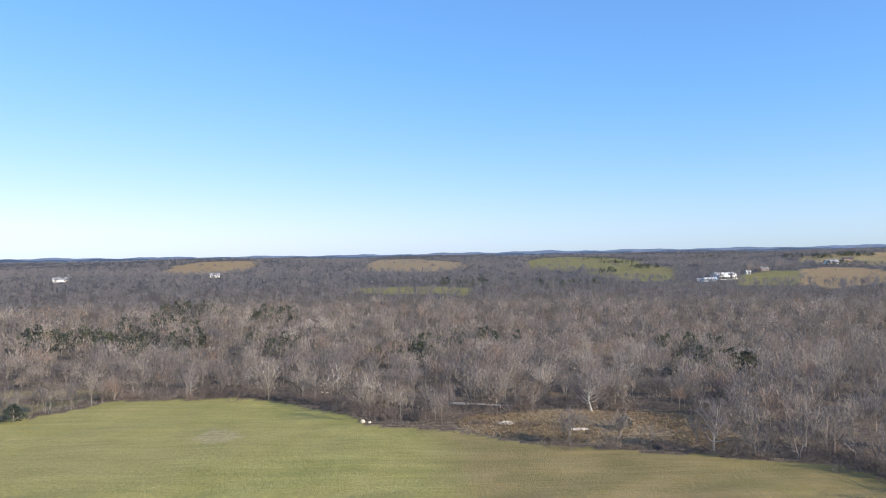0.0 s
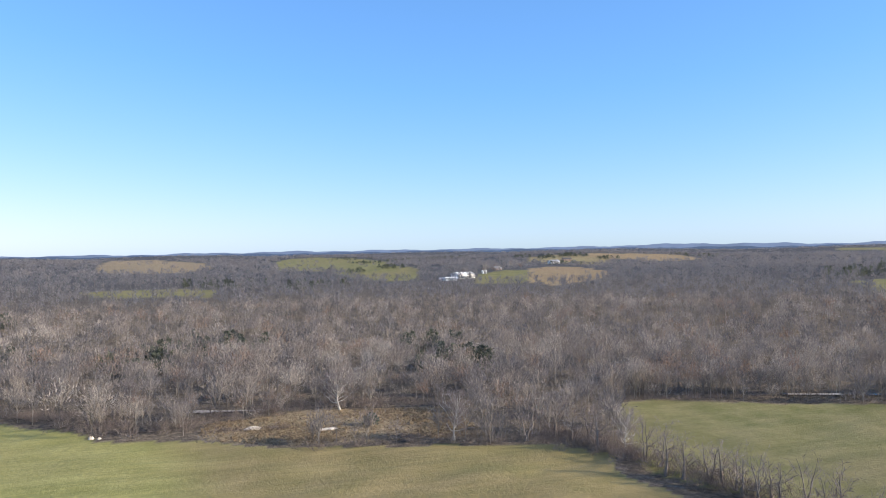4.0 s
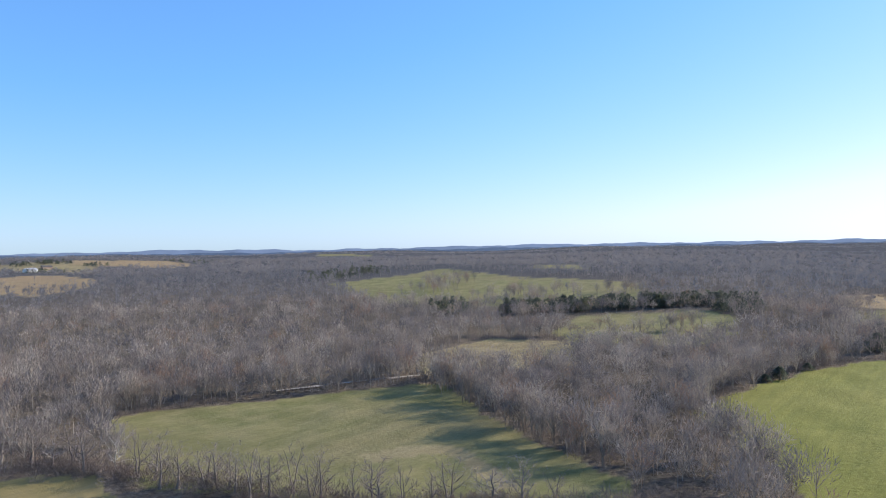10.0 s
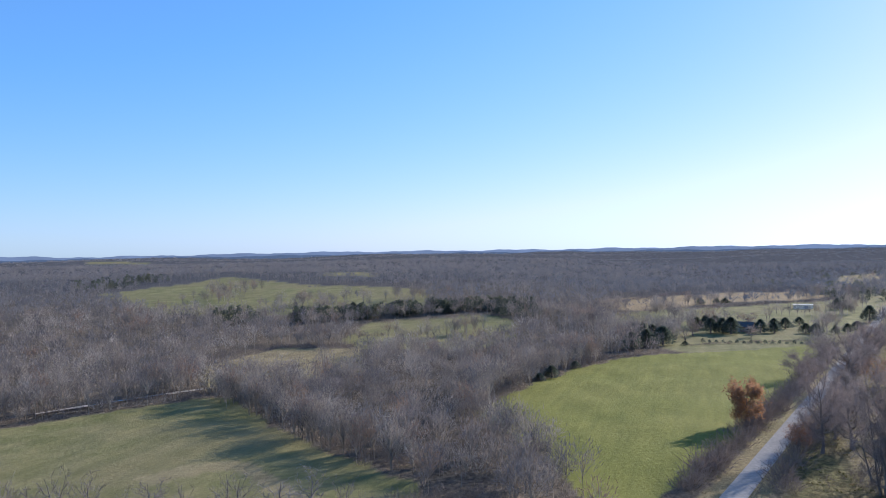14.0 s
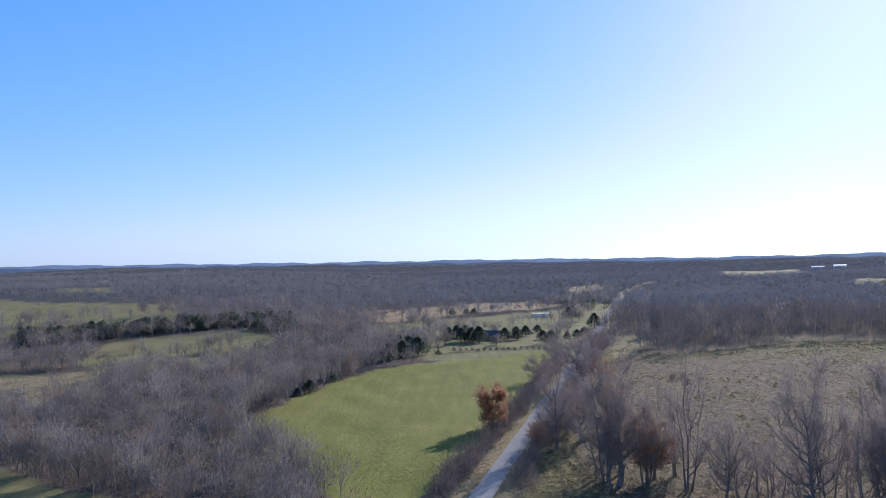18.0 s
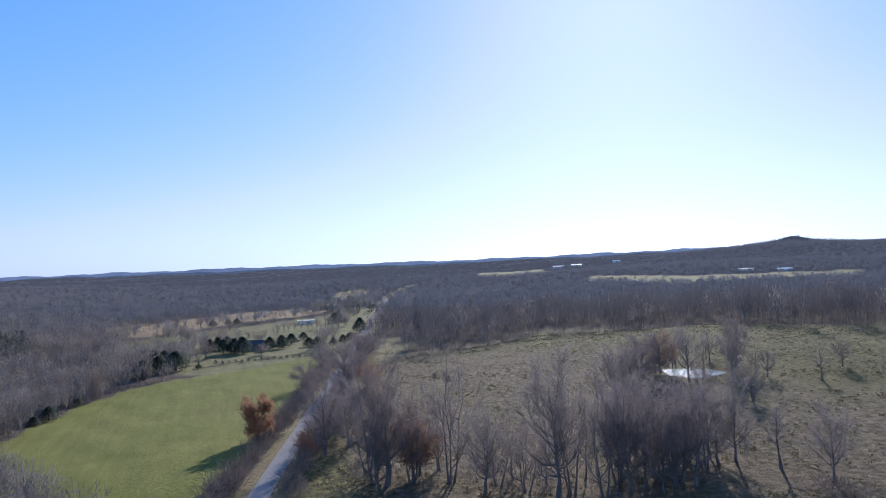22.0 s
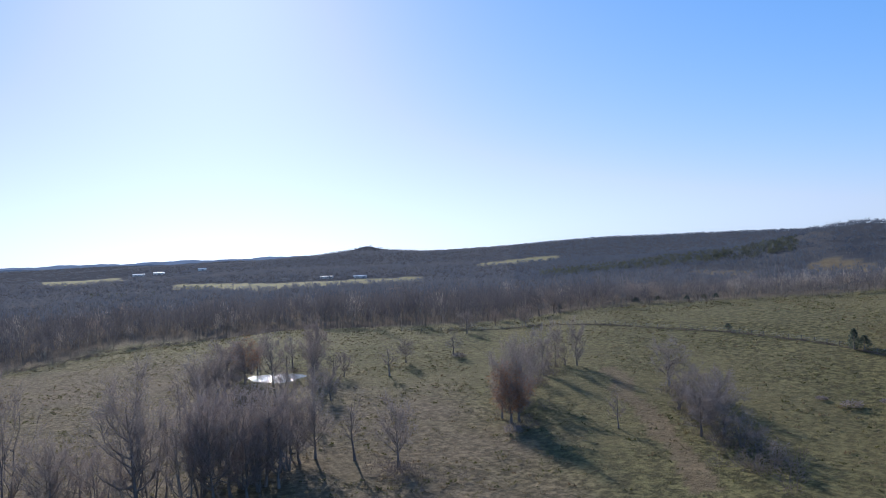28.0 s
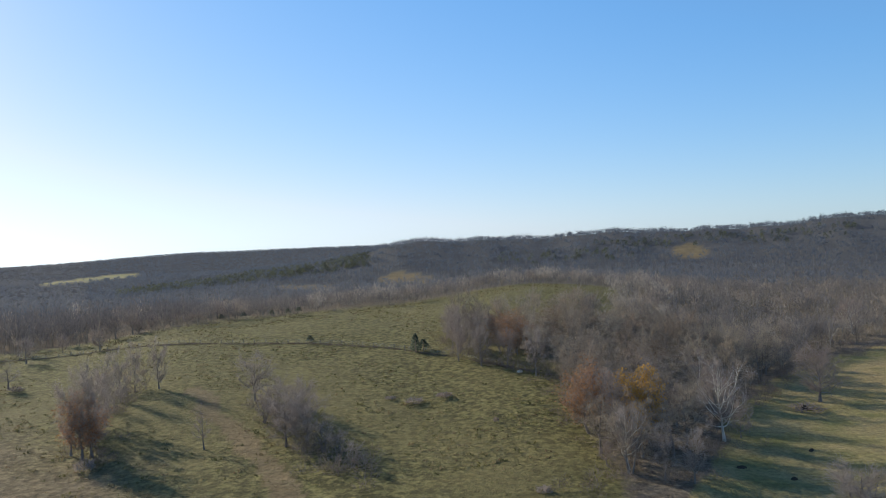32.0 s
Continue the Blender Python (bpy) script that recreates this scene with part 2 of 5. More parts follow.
# open land in plan, by what grows on it
FIELDS = [
    ("young_crop", [(-420, 40), (-160, 190), (-128, 219), (-116, 225), (-108, 244), (-72, 246), (-48, 239), (-31, 218), (-21, 203), (-8, 196), (6, 150), (-20, 60)]),
    ("brown_pasture", [(-8, 196), (1, 194), (15, 182), (40, 174), (64, 167), (80, 157), (86, 147), (84, 128), (86, 113), (90, 80), (98, 50), (112, 28), (110, 14), (-20, 60), (6, 150)]),
    ("scrub", [(2, 200), (5, 214), (34, 220), (72, 209), (70, 172), (28, 181), (9, 190)]),
    ("dry_grass", [(-240, 262), (-157, 268), (-123, 268), (-115, 257), (-123, 229), (-140, 222), (-240, 190)]),
    ("pasture", [(117, 192), (127, 193), (163, 176), (209, 147), (204, 134), (188, 118), (169, 96), (154, 76), (141, 50), (122, 44), (110, 72), (99, 100), (89, 138)]),
    ("crop", [(209, 58), (251, 51), (315, 33), (333, 17), (380, -50), (345, -57), (236, -21), (185, -7), (145, 3), (120, 10), (130, 18), (144, 22), (179, 39)]),
    ("pasture", [(445, 195), (468, 166), (487, 142), (491, 120), (474, 104), (400, 92), (350, 92), (335, 110), (330, 150), (372, 178)]),
    ("dry_grass", [(262, 191), (294, 192), (329, 193), (338, 151), (266, 119), (250, 138), (233, 150), (221, 159)]),
    ("pasture", [(554, 508), (631, 512), (698, 511), (782, 530), (762, 485), (707, 387), (684, 289), (656, 224), (530, 190), (478, 215), (500, 248), (470, 269), (450, 284), (450, 320), (450, 359)]),
    ("stubble", [(554, 67), (572, 35), (597, 10), (682, -35), (708, -90), (766, -126), (851, -108), (849, -44), (759, 12), (658, 65)]),
    ("pasture", [(502, 63), (573, 25), (625, -34), (700, -112), (800, -150), (790, -178), (505, -112), (400, -68), (375, -48), (345, 0), (360, 14), (420, 12)]),
    ("rough_hill", [(440, -112), (351, -86), (338, -95), (360, -142), (378, -180), (347, -208), (256, -240), (225, -262), (215, -284), (176, -309), (150, -343), (93, -382),
                    (60, -420), (44, -458), (-10, -458), (-15, -400), (-10, -332), (12, -312), (32, -298), (44, -280), (44, -264), (9, -217), (-2, -153), (-4, -60), (40, 12), (140, -16), (250, -47), (345, -76)]),
    ("brown_hill", [(135, -25), (200, -40), (250, -52), (345, -80), (348, -100), (330, -150), (300, -170), (235, -150), (190, -115), (150, -85), (120, -60)]),
    ("brown_hill", [(120, -60), (190, -115), (180, -150), (150, -165), (125, -152), (95, -140), (60, -105), (75, -80)]),
    ("worn_track", [(116, -200), (90, -170), (68, -143), (55, -125), (50, -128), (63, -146), (85, -173), (111, -202)]),
    ("brown_pasture", [(-170, -50), (-17, -42), (-4, -60), (40, 12), (110, 14), (-20, 60), (-420, 40), (-300, -40)]),
    ("meadow", [(-17, -40), (-17, -133), (-41, -213), (-72, -269), (-105, -300), (-170, -310), (-140, -50)]),
    ("dry_grass", [(345, -77), (445, -106), (440, -117), (350, -91)]),
    ("bare_patch", [(-66, 191), (-60, 186), (-53, 190), (-56, 200), (-63, 203)]),
    ("dry_grass", [(128, 109), (138, 107), (143, 98), (141, 90), (135, 80), (126, 68), (122, 70), (131, 84), (136, 93), (135, 99), (127, 103)]),
    ("scrub", [(-183, 1887), (-204, 3189), (-49, 2075), (44, 1751), (41, 1291), (4, 1132), (-58, 1138), (-129, 1241)]),
    ("pasture", [(171, 1647), (236, 1873), (317, 1934), (403, 1787), (413, 1512), (270, 1050), (222, 1020), (184, 1028), (128, 1080)]),
    ("pasture", [(185, 995), (236, 1046), (290, 1061), (304, 994), (240, 787), (196, 815)]),
    ("pasture", [(-93, 774), (-50, 774), (3, 778), (29, 758), (21, 673), (-30, 685), (-77, 699)]),
    ("stubble", [(443, 927), (505, 982), (532, 949), (488, 790), (405, 688), (336, 644), (326, 684)]),
    ("pasture", [(334, 857), (398, 901), (430, 900), (363, 746), (325, 694), (281, 706)]),
    ("stubble", [(759, 1331), (881, 1321), (960, 1330), (887, 1124), (790, 1102), (756, 1169), (707, 1241)]),
    ("stubble", [(-569, 1517), (-623, 1744), (-602, 1869), (-481, 1921), (-429, 1736), (-375, 1456), (-371, 1179), (-449, 1232)]),
    ("pasture", [(1291, -715), (1021, -738), (969, -805), (904, -972), (803, -864), (843, -700), (858, -601), (1147, -635)]),
    ("pasture", [(2098, -796), (2073, -869), (2140, -1004), (1912, -925), (1726, -723), (1754, -666)]),
    # clearings on the south hill, in the track's brown
    ("worn_track", [(378, -880), (343, -884), (293, -855), (275, -800), (330, -825)]),
    ("worn_track", [(246, -880), (236, -938), (207, -915), (172, -880), (175, -835), (215, -835)]),
    ("worn_track", [(-112, -1010), (-126, -1065), (-151, -1090), (-160, -1015), (-150, -960), (-120, -960)]),
    ("pasture", [(1223, -1541), (1217, -1711), (1143, -1800), (1074, -1691), (1066, -1499), (1072, -1350)]),
    ("pasture", [(1288, 928), (1289, 885), (1161, 797), (1162, 837)]),
    ("pasture", [(1791, 1686), (1842, 1513), (1756, 1442), (1669, 1571)]),
    ("pasture", [(952, 484), (975, 416), (846, 361), (843, 429)]),
    ("dry_grass", [(721, 1352), (742, 1210), (612, 1014), (577, 1120), (560, 1200), (640, 1330)]),
    ("dry_grass", [(1000, -195), (1290, -278), (1400, -290), (1330, -235), (1200, -205), (1050, -170)]),
]
COVERS = ("deep_wood", "young_crop", "crop", "brown_pasture", "pasture", "rough_hill", "brown_hill", "meadow", "dry_grass", "scrub", "stubble", "worn_track", "bare_patch")


def road_line(x):
    """Centre line of the road: y at x, with a bend far off."""
    x = np.asarray(x, float)
    return 33.0 - 0.2755 * x - 40 * np.clip((x - 1080) / 400, 0, 1) ** 2


def off_road(x, y):
    """Signed distance from the road's centre, positive to the north."""
    return (y - road_line(x)) * 0.964


def open_land(x, y):
    """True where no wood grows."""
    wx, wy = x + wobble(x, y, 9.0, 1.3), y + wobble(y, x, 11.0, 1.3)
    hit = np.zeros(np.shape(x), bool)
    for _, poly in FIELDS:
        hit |= inside(wx, wy, poly)
    d = off_road(x, y)
    hit |= inside(x, y, [(78, 160), (90, 166), (97, 140), (106, 100), (120, 60), (138, 40), (112, 18), (92, 60), (80, 115)])
    hit |= (np.abs(d) < 13) & (x < 430)
    return hit | ((np.abs(d) < 5.2) & (x > -700) & (x < 1500)) | (np.hypot(x, y) < 70)


CREEK = [(-160, 282), (-90, 262), (-30, 243), (10, 228), (41, 221), (86, 212), (120, 203), (150, 192), (172, 184), (200, 170), (226, 156), (240, 142), (258, 118), (285, 92), (320, 70), (360, 58), (420, 74), (520, 82)]


def polar_grid():
    az = np.concatenate([np.arange(-36, 203, 0.4), np.arange(203, 324.1, 4.0)])
    radii = np.concatenate([[12, 40, 70, 90], np.geomspace(104, 420, 100), np.geomspace(430, 3300, 78), [3340, 3370, 3400, 3430, 3470], np.geomspace(3560, 4850, 11)])
    return az, radii


az_g, r_g = polar_grid()
na, nr = len(az_g), len(r_g)
gx = np.sin(np.radians(az_g))[:, None] * r_g[None]
gy = np.cos(np.radians(az_g))[:, None] * r_g[None]
gz = land(gx, gy)
rough_z = np.clip((r_g[None] - 60) / 60, 0, 1) * (0.22 * np.sin(gx / 5.3 + 2 * np.sin(gy / 9)) * np.sin(gy / 6.1) + 0.35 * np.sin(gx / 23.0) * np.cos(gy / 19.0))
on_road = np.clip((np.abs(off_road(gx, gy)) - 5) / 6, 0, 1)
gz = gz + rough_z * on_road * np.clip((np.hypot(gx - 204, gy + 148) - 14) / 8, 0, 1)


def mesh_from(name, verts, faces, materials, smooth=False):
    """A mesh from arrays of places and of triangles or quads."""
    me = bpy.data.meshes.new(name)
    verts, faces = np.asarray(verts, np.float32), np.asarray(faces, np.int32)
    k = faces.shape[1]
    me.vertices.add(len(verts))
    me.vertices.foreach_set("co", verts.ravel())
    me.loops.add(faces.size)
    me.loops.foreach_set("vertex_index", faces.ravel())
    me.polygons.add(len(faces))
    me.polygons.foreach_set("loop_start", np.arange(0, faces.size, k, dtype=np.int32))
    me.polygons.foreach_set("loop_total", np.full(len(faces), k, np.int32))
    if smooth:
        me.polygons.foreach_set("use_smooth", np.ones(len(faces), bool))
    for m in materials:
        me.materials.append(m)
    me.update()
    me.validate()
    return me


ids = np.arange(na * nr).reshape(na, nr)
nxt = np.roll(ids, -1, 0)
quads = np.stack([ids[:, :-1], ids[:, 1:], nxt[:, 1:], nxt[:, :-1]], -1).reshape(-1, 4)
centre = na * nr
verts = np.concatenate([np.stack([gx, gy, gz], -1).reshape(-1, 3), [[-13, -13, -0.02], [13, -13, -0.02], [13, 13, -0.02], [-13, 13, -0.02]]])
quads = np.concatenate([quads, [[centre, centre + 1, centre + 2, centre + 3]]])



def ground_material():
    m, nt, b = mat("farmland", 0.95)
    fine, mid, wide = noise_tex(nt, 0.9, 6, 0.7), noise_tex(nt, 0.09, 5, 0.6), noise_tex(nt, 0.014, 4, 0.55)
    tuft = noise_tex(nt, 0.55, 4, 0.65)

    def cover(name, a, bb, c, f1=mid, lo=0.35, hi=0.65):
        col = ramp(nt, f1.outputs[0], [(lo, a), (hi, bb)])
        k = ramp(nt, wide.outputs[0], [(0.42, (0, 0, 0)), (0.66, (0.75, 0.75, 0.75))])
        return mixed(nt, k.outputs[0], col.outputs[0], c)

    looks = {
        "litter": cover("litter", (0.115, 0.092, 0.072), (0.225, 0.182, 0.14), (0.165, 0.135, 0.106), tuft),
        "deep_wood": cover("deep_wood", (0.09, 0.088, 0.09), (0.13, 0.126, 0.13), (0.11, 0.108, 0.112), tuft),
        "young_crop": cover("young_crop", (0.24, 0.228, 0.072), (0.33, 0.298, 0.108), (0.325, 0.27, 0.11), mid, 0.3, 0.7),
        "crop": cover("crop", (0.165, 0.165, 0.032), (0.205, 0.2, 0.043), (0.215, 0.198, 0.05)),
        "brown_pasture": cover("brown_pasture", (0.215, 0.17, 0.072), (0.285, 0.215, 0.1), (0.2, 0.175, 0.062)),
        "pasture": cover("pasture", (0.152, 0.148, 0.054), (0.235, 0.207, 0.09), (0.215, 0.176, 0.084), mid, 0.38, 0.62),
        # hill covers: the dark tuft tone also paints shade between tussocks
        "rough_hill": cover("rough_hill", (0.08, 0.07, 0.027), (0.205, 0.176, 0.07), (0.17, 0.14, 0.062), tuft, 0.42, 0.6),
        "meadow": cover("meadow", (0.18, 0.165, 0.065), (0.3, 0.235, 0.115), (0.27, 0.195, 0.105), mid, 0.36, 0.62),
        "dry_grass": cover("dry_grass", (0.22, 0.17, 0.09), (0.33, 0.26, 0.14), (0.26, 0.22, 0.11)),
        "scrub": cover("scrub", (0.22, 0.16, 0.1), (0.35, 0.265, 0.165), (0.27, 0.21, 0.12), tuft),
        "worn_track": cover("worn_track", (0.15, 0.108, 0.058), (0.225, 0.165, 0.092), (0.19, 0.138, 0.075)),
        "bare_patch": cover("bare_patch", (0.27, 0.235, 0.11), (0.42, 0.345, 0.19), (0.34, 0.285, 0.14), tuft),
        "brown_hill": cover("brown_hill", (0.105, 0.08, 0.046), (0.245, 0.185, 0.112), (0.205, 0.148, 0.095), tuft, 0.42, 0.6),
        "stubble": cover("stubble", (0.26, 0.185, 0.1), (0.34, 0.25, 0.14), (0.3, 0.21, 0.12)),
    }
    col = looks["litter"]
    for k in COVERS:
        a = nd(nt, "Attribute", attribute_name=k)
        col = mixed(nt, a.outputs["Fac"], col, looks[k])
    tc = nt.nodes.new("ShaderNodeTexCoord")
    mp = nt.nodes.new("ShaderNodeMapping")
    mp.inputs["Rotation"].default_value, mp.inputs["Scale"].default_value = (0, 0, 0.55), (0.025, 0.3, 0.3)
    nt.links.new(tc.outputs["Object"], mp.inputs["Vector"])
    rows_n = nd(nt, "TexNoise", Scale=1.0, Detail=5.0, Roughness=0.65)
    nt.links.new(mp.outputs[0], rows_n.inputs["Vector"])
    streak = ramp(nt, rows_n.outputs[0], [(0.3, (0.85, 0.87, 0.84)), (0.72, (1.17, 1.14, 1.12))])
    col = mixed(nt, 1.0, col, streak.outputs[0], "MULTIPLY")
    grain = ramp(nt, fine.outputs[0], [(0.28, (0.6, 0.6, 0.6)), (0.72, (1.35, 1.35, 1.35))])
    mown = None
    for k in ("young_crop", "crop", "pasture", "brown_pasture"):
        a = nd(nt, "Attribute", attribute_name=k).outputs["Fac"]
        if mown is None:
            mown = a
        else:
            add = nd(nt, "Math", operation="ADD")
            nt.links.new(mown, add.inputs[0])
            nt.links.new(a, add.inputs[1])
            mown = add.outputs[0]
    part_mown = nd(nt, "Math", operation="MULTIPLY")
    nt.links.new(mown, part_mown.inputs[0])
    part_mown.inputs[1].default_value = 0.55
    grain_col = mixed(nt, part_mown.outputs[0], grain.outputs[0], (1.0, 1.0, 1.0))
    nt.links.new(mixed(nt, 1.0, col, grain_col, "MULTIPLY"), b.inputs["Base Color"])
    rough = nd(nt, "MapRange")
    rough.inputs["To Min"].default_value, rough.inputs["To Max"].default_value = 0.9, 0.4
    nt.links.new(mown, rough.inputs["Value"])
    sheen = nd(nt, "MapRange")  # grass shines a little, leaf litter does not
    sheen.inputs["To Max"].default_value = 0.14
    nt.links.new(nd(nt, "Attribute", attribute_name="grassy").outputs["Fac"], sheen.inputs["Value"])
    nt.links.new(sheen.outputs[0], b.inputs["Specular IOR Level"])
    bump(nt, b, fine.outputs[0], 0.9, 1.1)
    nt.links.new(rough.outputs[0], b.inputs["Normal"].links[0].from_node.inputs["Strength"])
    return m


M_GROUND = ground_material()
me = mesh_from("ground", verts, quads, [M_GROUND], True)
ground = tagged(new("ground", me), "rolling farmland with winter pasture, leaf litter and dry grass", "ground", kind="structure")
wx, wy = gx + wobble(gx, gy, 9.0, 1.3), gy + wobble(gy, gx, 11.0, 1.3)
grassy = np.zeros((na, nr))
for kind_name in COVERS:
    w = np.zeros((na, nr))
    for k, poly in FIELDS:
        if k == kind_name:
            w[inside(wx, wy, poly)] = 1
    if kind_name == "rough_hill":  # the grass runs on under the first trees
        for _ in range(10):
            w[1:-1] = 0.25 * w[:-2] + 0.5 * w[1:-1] + 0.25 * w[2:]
            w[:, 1:-1] = 0.3 * w[:, :-2] + 0.4 * w[:, 1:-1] + 0.3 * w[:, 2:]
        w = np.clip(w * 4, 0, 1)
    if kind_name == "brown_hill":
        for _ in range(24):
            w[1:-1] = 0.3 * w[:-2] + 0.4 * w[1:-1] + 0.3 * w[2:]
            w[:, 1:-1] = 0.3 * w[:, :-2] + 0.4 * w[:, 1:-1] + 0.3 * w[:, 2:]
        w = np.clip(w * 0.95 + wobble(gx, gy, 7.0, 0.12) * (w > 0.02), 0, 0.95)
    if kind_name == "young_crop":  # the green thins out into the brown pasture
        w[inside(wx, wy, FIELDS[1][1])] = 1
        sown = w.copy()
    if kind_name == "brown_pasture":
        near = w * inside(wx, wy, FIELDS[1][1])
        a, b = near.copy(), sown.copy()
        for _ in range(40):
            for c in (a, b):
                c[1:-1] = 0.25 * c[:-2] + 0.5 * c[1:-1] + 0.25 * c[2:]
                c[:, 1:-1] = 0.15 * c[:, :-2] + 0.7 * c[:, 1:-1] + 0.15 * c[:, 2:]
        w = np.where(sown > 0, np.clip(a / np.maximum(b, 1e-3) + wobble(gx, gy, 6.0, 0.08) * (a > 0.05), 0, 1), w)
        for k, poly in FIELDS[2:]:
            if k == kind_name:
                w[inside(wx, wy, poly)] = 0.8
    # distance haze put into the ground colour: it greys and darkens outwards
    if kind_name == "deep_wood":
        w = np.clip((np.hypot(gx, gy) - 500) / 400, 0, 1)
    if kind_name == "dry_grass":
        d = np.abs(off_road(gx, gy))
        w[(d < 5.5) & (gx > -700) & (gx < 1500)] = 1
    if kind_name != "deep_wood":
        grassy = np.maximum(grassy, w)
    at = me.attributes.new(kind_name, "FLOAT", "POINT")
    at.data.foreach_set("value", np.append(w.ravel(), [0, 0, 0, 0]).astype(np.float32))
at = me.attributes.new("grassy", "FLOAT", "POINT")
at.data.foreach_set("value", np.append(grassy.ravel(), [0, 0, 0, 0]).astype(np.float32))

# ---- road and creek ----


def ribbon(name, centre_pts, half, lift, material, label, category, across=3):
    """A strip laid on the land along a line."""
    p = np.array(centre_pts, float)
    t = np.gradient(p, axis=0)
    t /= np.linalg.norm(t, axis=1)[:, None]
    n = np.stack([-t[:, 1], t[:, 0]], -1)
    half = np.broadcast_to(np.asarray(half, float), len(p))
    s = np.linspace(-1, 1, across)
    xy = p[:, None] + n[:, None] * (s[None, :, None] * half[:, None, None])
    z = land(xy[..., 0], xy[..., 1]) + lift
    v = np.concatenate([xy, z[..., None]], -1).reshape(-1, 3)
    i = np.arange(len(p) * across).reshape(len(p), across)
    q = np.stack([i[:-1, :-1], i[1:, :-1], i[1:, 1:], i[:-1, 1:]], -1).reshape(-1, 4)
    return tagged(new(name, mesh_from(name, v, q, [material], True)), label, category, kind="structure")


M_ROAD = plain("worn_chip_seal", (0.27, 0.25, 0.23), (0.37, 0.345, 0.315), 1.2, 0.85, 0.02)
M_GRAVEL = plain("pale_creek_gravel", (0.3, 0.26, 0.21), (0.45, 0.4, 0.34), 1.5, 0.95, 0.1)
M_WATER, wnt, wb = mat("still_water", 0.1)
wb.inputs["Base Color"].default_value = (0.03, 0.035, 0.03, 1)
wb.inputs["Specular IOR Level"].default_value = 0.5
rip = noise_tex(wnt, 1.1, 4)
bump(wnt, wb, rip.outputs[0], 0.85, 0.17)
xs = np.concatenate([np.arange(-600, 600, 6.0), np.arange(600, 1500, 15.0)])
road = ribbon("road", np.stack([xs, road_line(xs)], -1), 2.25, 0.12, M_ROAD, "straight grey chip-seal country road between shrubs", "road", 5)


def smooth_line(pts, step=4.0):
    p = np.array(pts, float)
    d = np.r_[0, np.cumsum(np.linalg.norm(np.diff(p, axis=0), axis=1))]
    s = np.arange(0, d[-1], step)
    q = np.stack([np.interp(s, d, p[:, 0]), np.interp(s, d, p[:, 1])], -1)
    for _ in range(6):
        q[1:-1] = 0.25 * q[:-2] + 0.5 * q[1:-1] + 0.25 * q[2:]
    return q


creek_line = smooth_line(CREEK)
creek_half = 1.5 + 0.7 * np.sin(np.arange(len(creek_line)) * 0.35)
for a, b in ((42, 51), (66, 70), (87, 92), (97, 105)):
    ribbon("creek_gravel", creek_line[a:b], creek_half[a:b] * 0.9, 0.34, M_GRAVEL, "pale gravel bar beside the creek", "gravel", 5)
for a, b in ((42, 54), (84, 106)):
    ribbon("creek_water", creek_line[a:b] + 0.6, creek_half[a:b] * 0.45, 0.26, M_WATER, "narrow still creek along the wood's foot", "water", 3)

# ---- trees: generators ----


def prism(path, radii, sides=3):
    """A tapered tube through points: places and triangles."""
    path, n = np.asarray(path, float), len(path)
    t = np.gradient(path, axis=0)
    t /= np.linalg.norm(t, axis=1)[:, None] + 1e-9
    a = np.cross(t, np.where(np.abs(t[:, 2:3]) > 0.9, [[1.0, 0, 0]], [[0, 0, 1.0]]))
    a /= np.linalg.norm(a, axis=1)[:, None] + 1e-9
    b = np.cross(t, a)
    ang = np.arange(sides) * 2 * np.pi / sides
    v = (path[:, None] + np.asarray(radii)[:, None, None] * (a[:, None] * np.cos(ang)[None, :, None] + b[:, None] * np.sin(ang)[None, :, None])).reshape(-1, 3)
    i = np.arange(n * sides).reshape(n, sides)
    j = np.roll(i, -1, 1)
    f = np.concatenate([np.stack([i[:-1], j[:-1], j[1:]], -1).reshape(-1, 3), np.stack([i[:-1], j[1:], i[1:]], -1).reshape(-1, 3)])
    return v, f


def blades(rng, start, way, length, width, out=None, stray=0.6):
    """Thin pointed triangles, as twigs: from start along way. out: the way that their broad side faces, give or take."""
    start, way = np.asarray(start, float), np.asarray(way, float)
    way = way / (np.linalg.norm(way, axis=1)[:, None] + 1e-9)
    face = rng.normal(size=way.shape)
    if out is not None:
        face = out / (np.linalg.norm(out, axis=1)[:, None] + 1e-9) + stray * face
    side = np.cross(way, face)
    side /= np.linalg.norm(side, axis=1)[:, None] + 1e-9
    length, width = np.broadcast_to(length, len(start))[:, None], np.broadcast_to(width, len(start))[:, None]
    v = np.stack([start - side * width / 2, start + side * width / 2, start + way * length], 1).reshape(-1, 3)
    return v, np.arange(len(v)).reshape(-1, 3)


def joined(pieces):
    """Several (places, triangles) as one."""
    vs, fs, n = [], [], 0
    for v, f in pieces:
        vs.append(v)
        fs.append(f + n)
        n += len(v)
    return np.concatenate(vs), np.concatenate(fs)


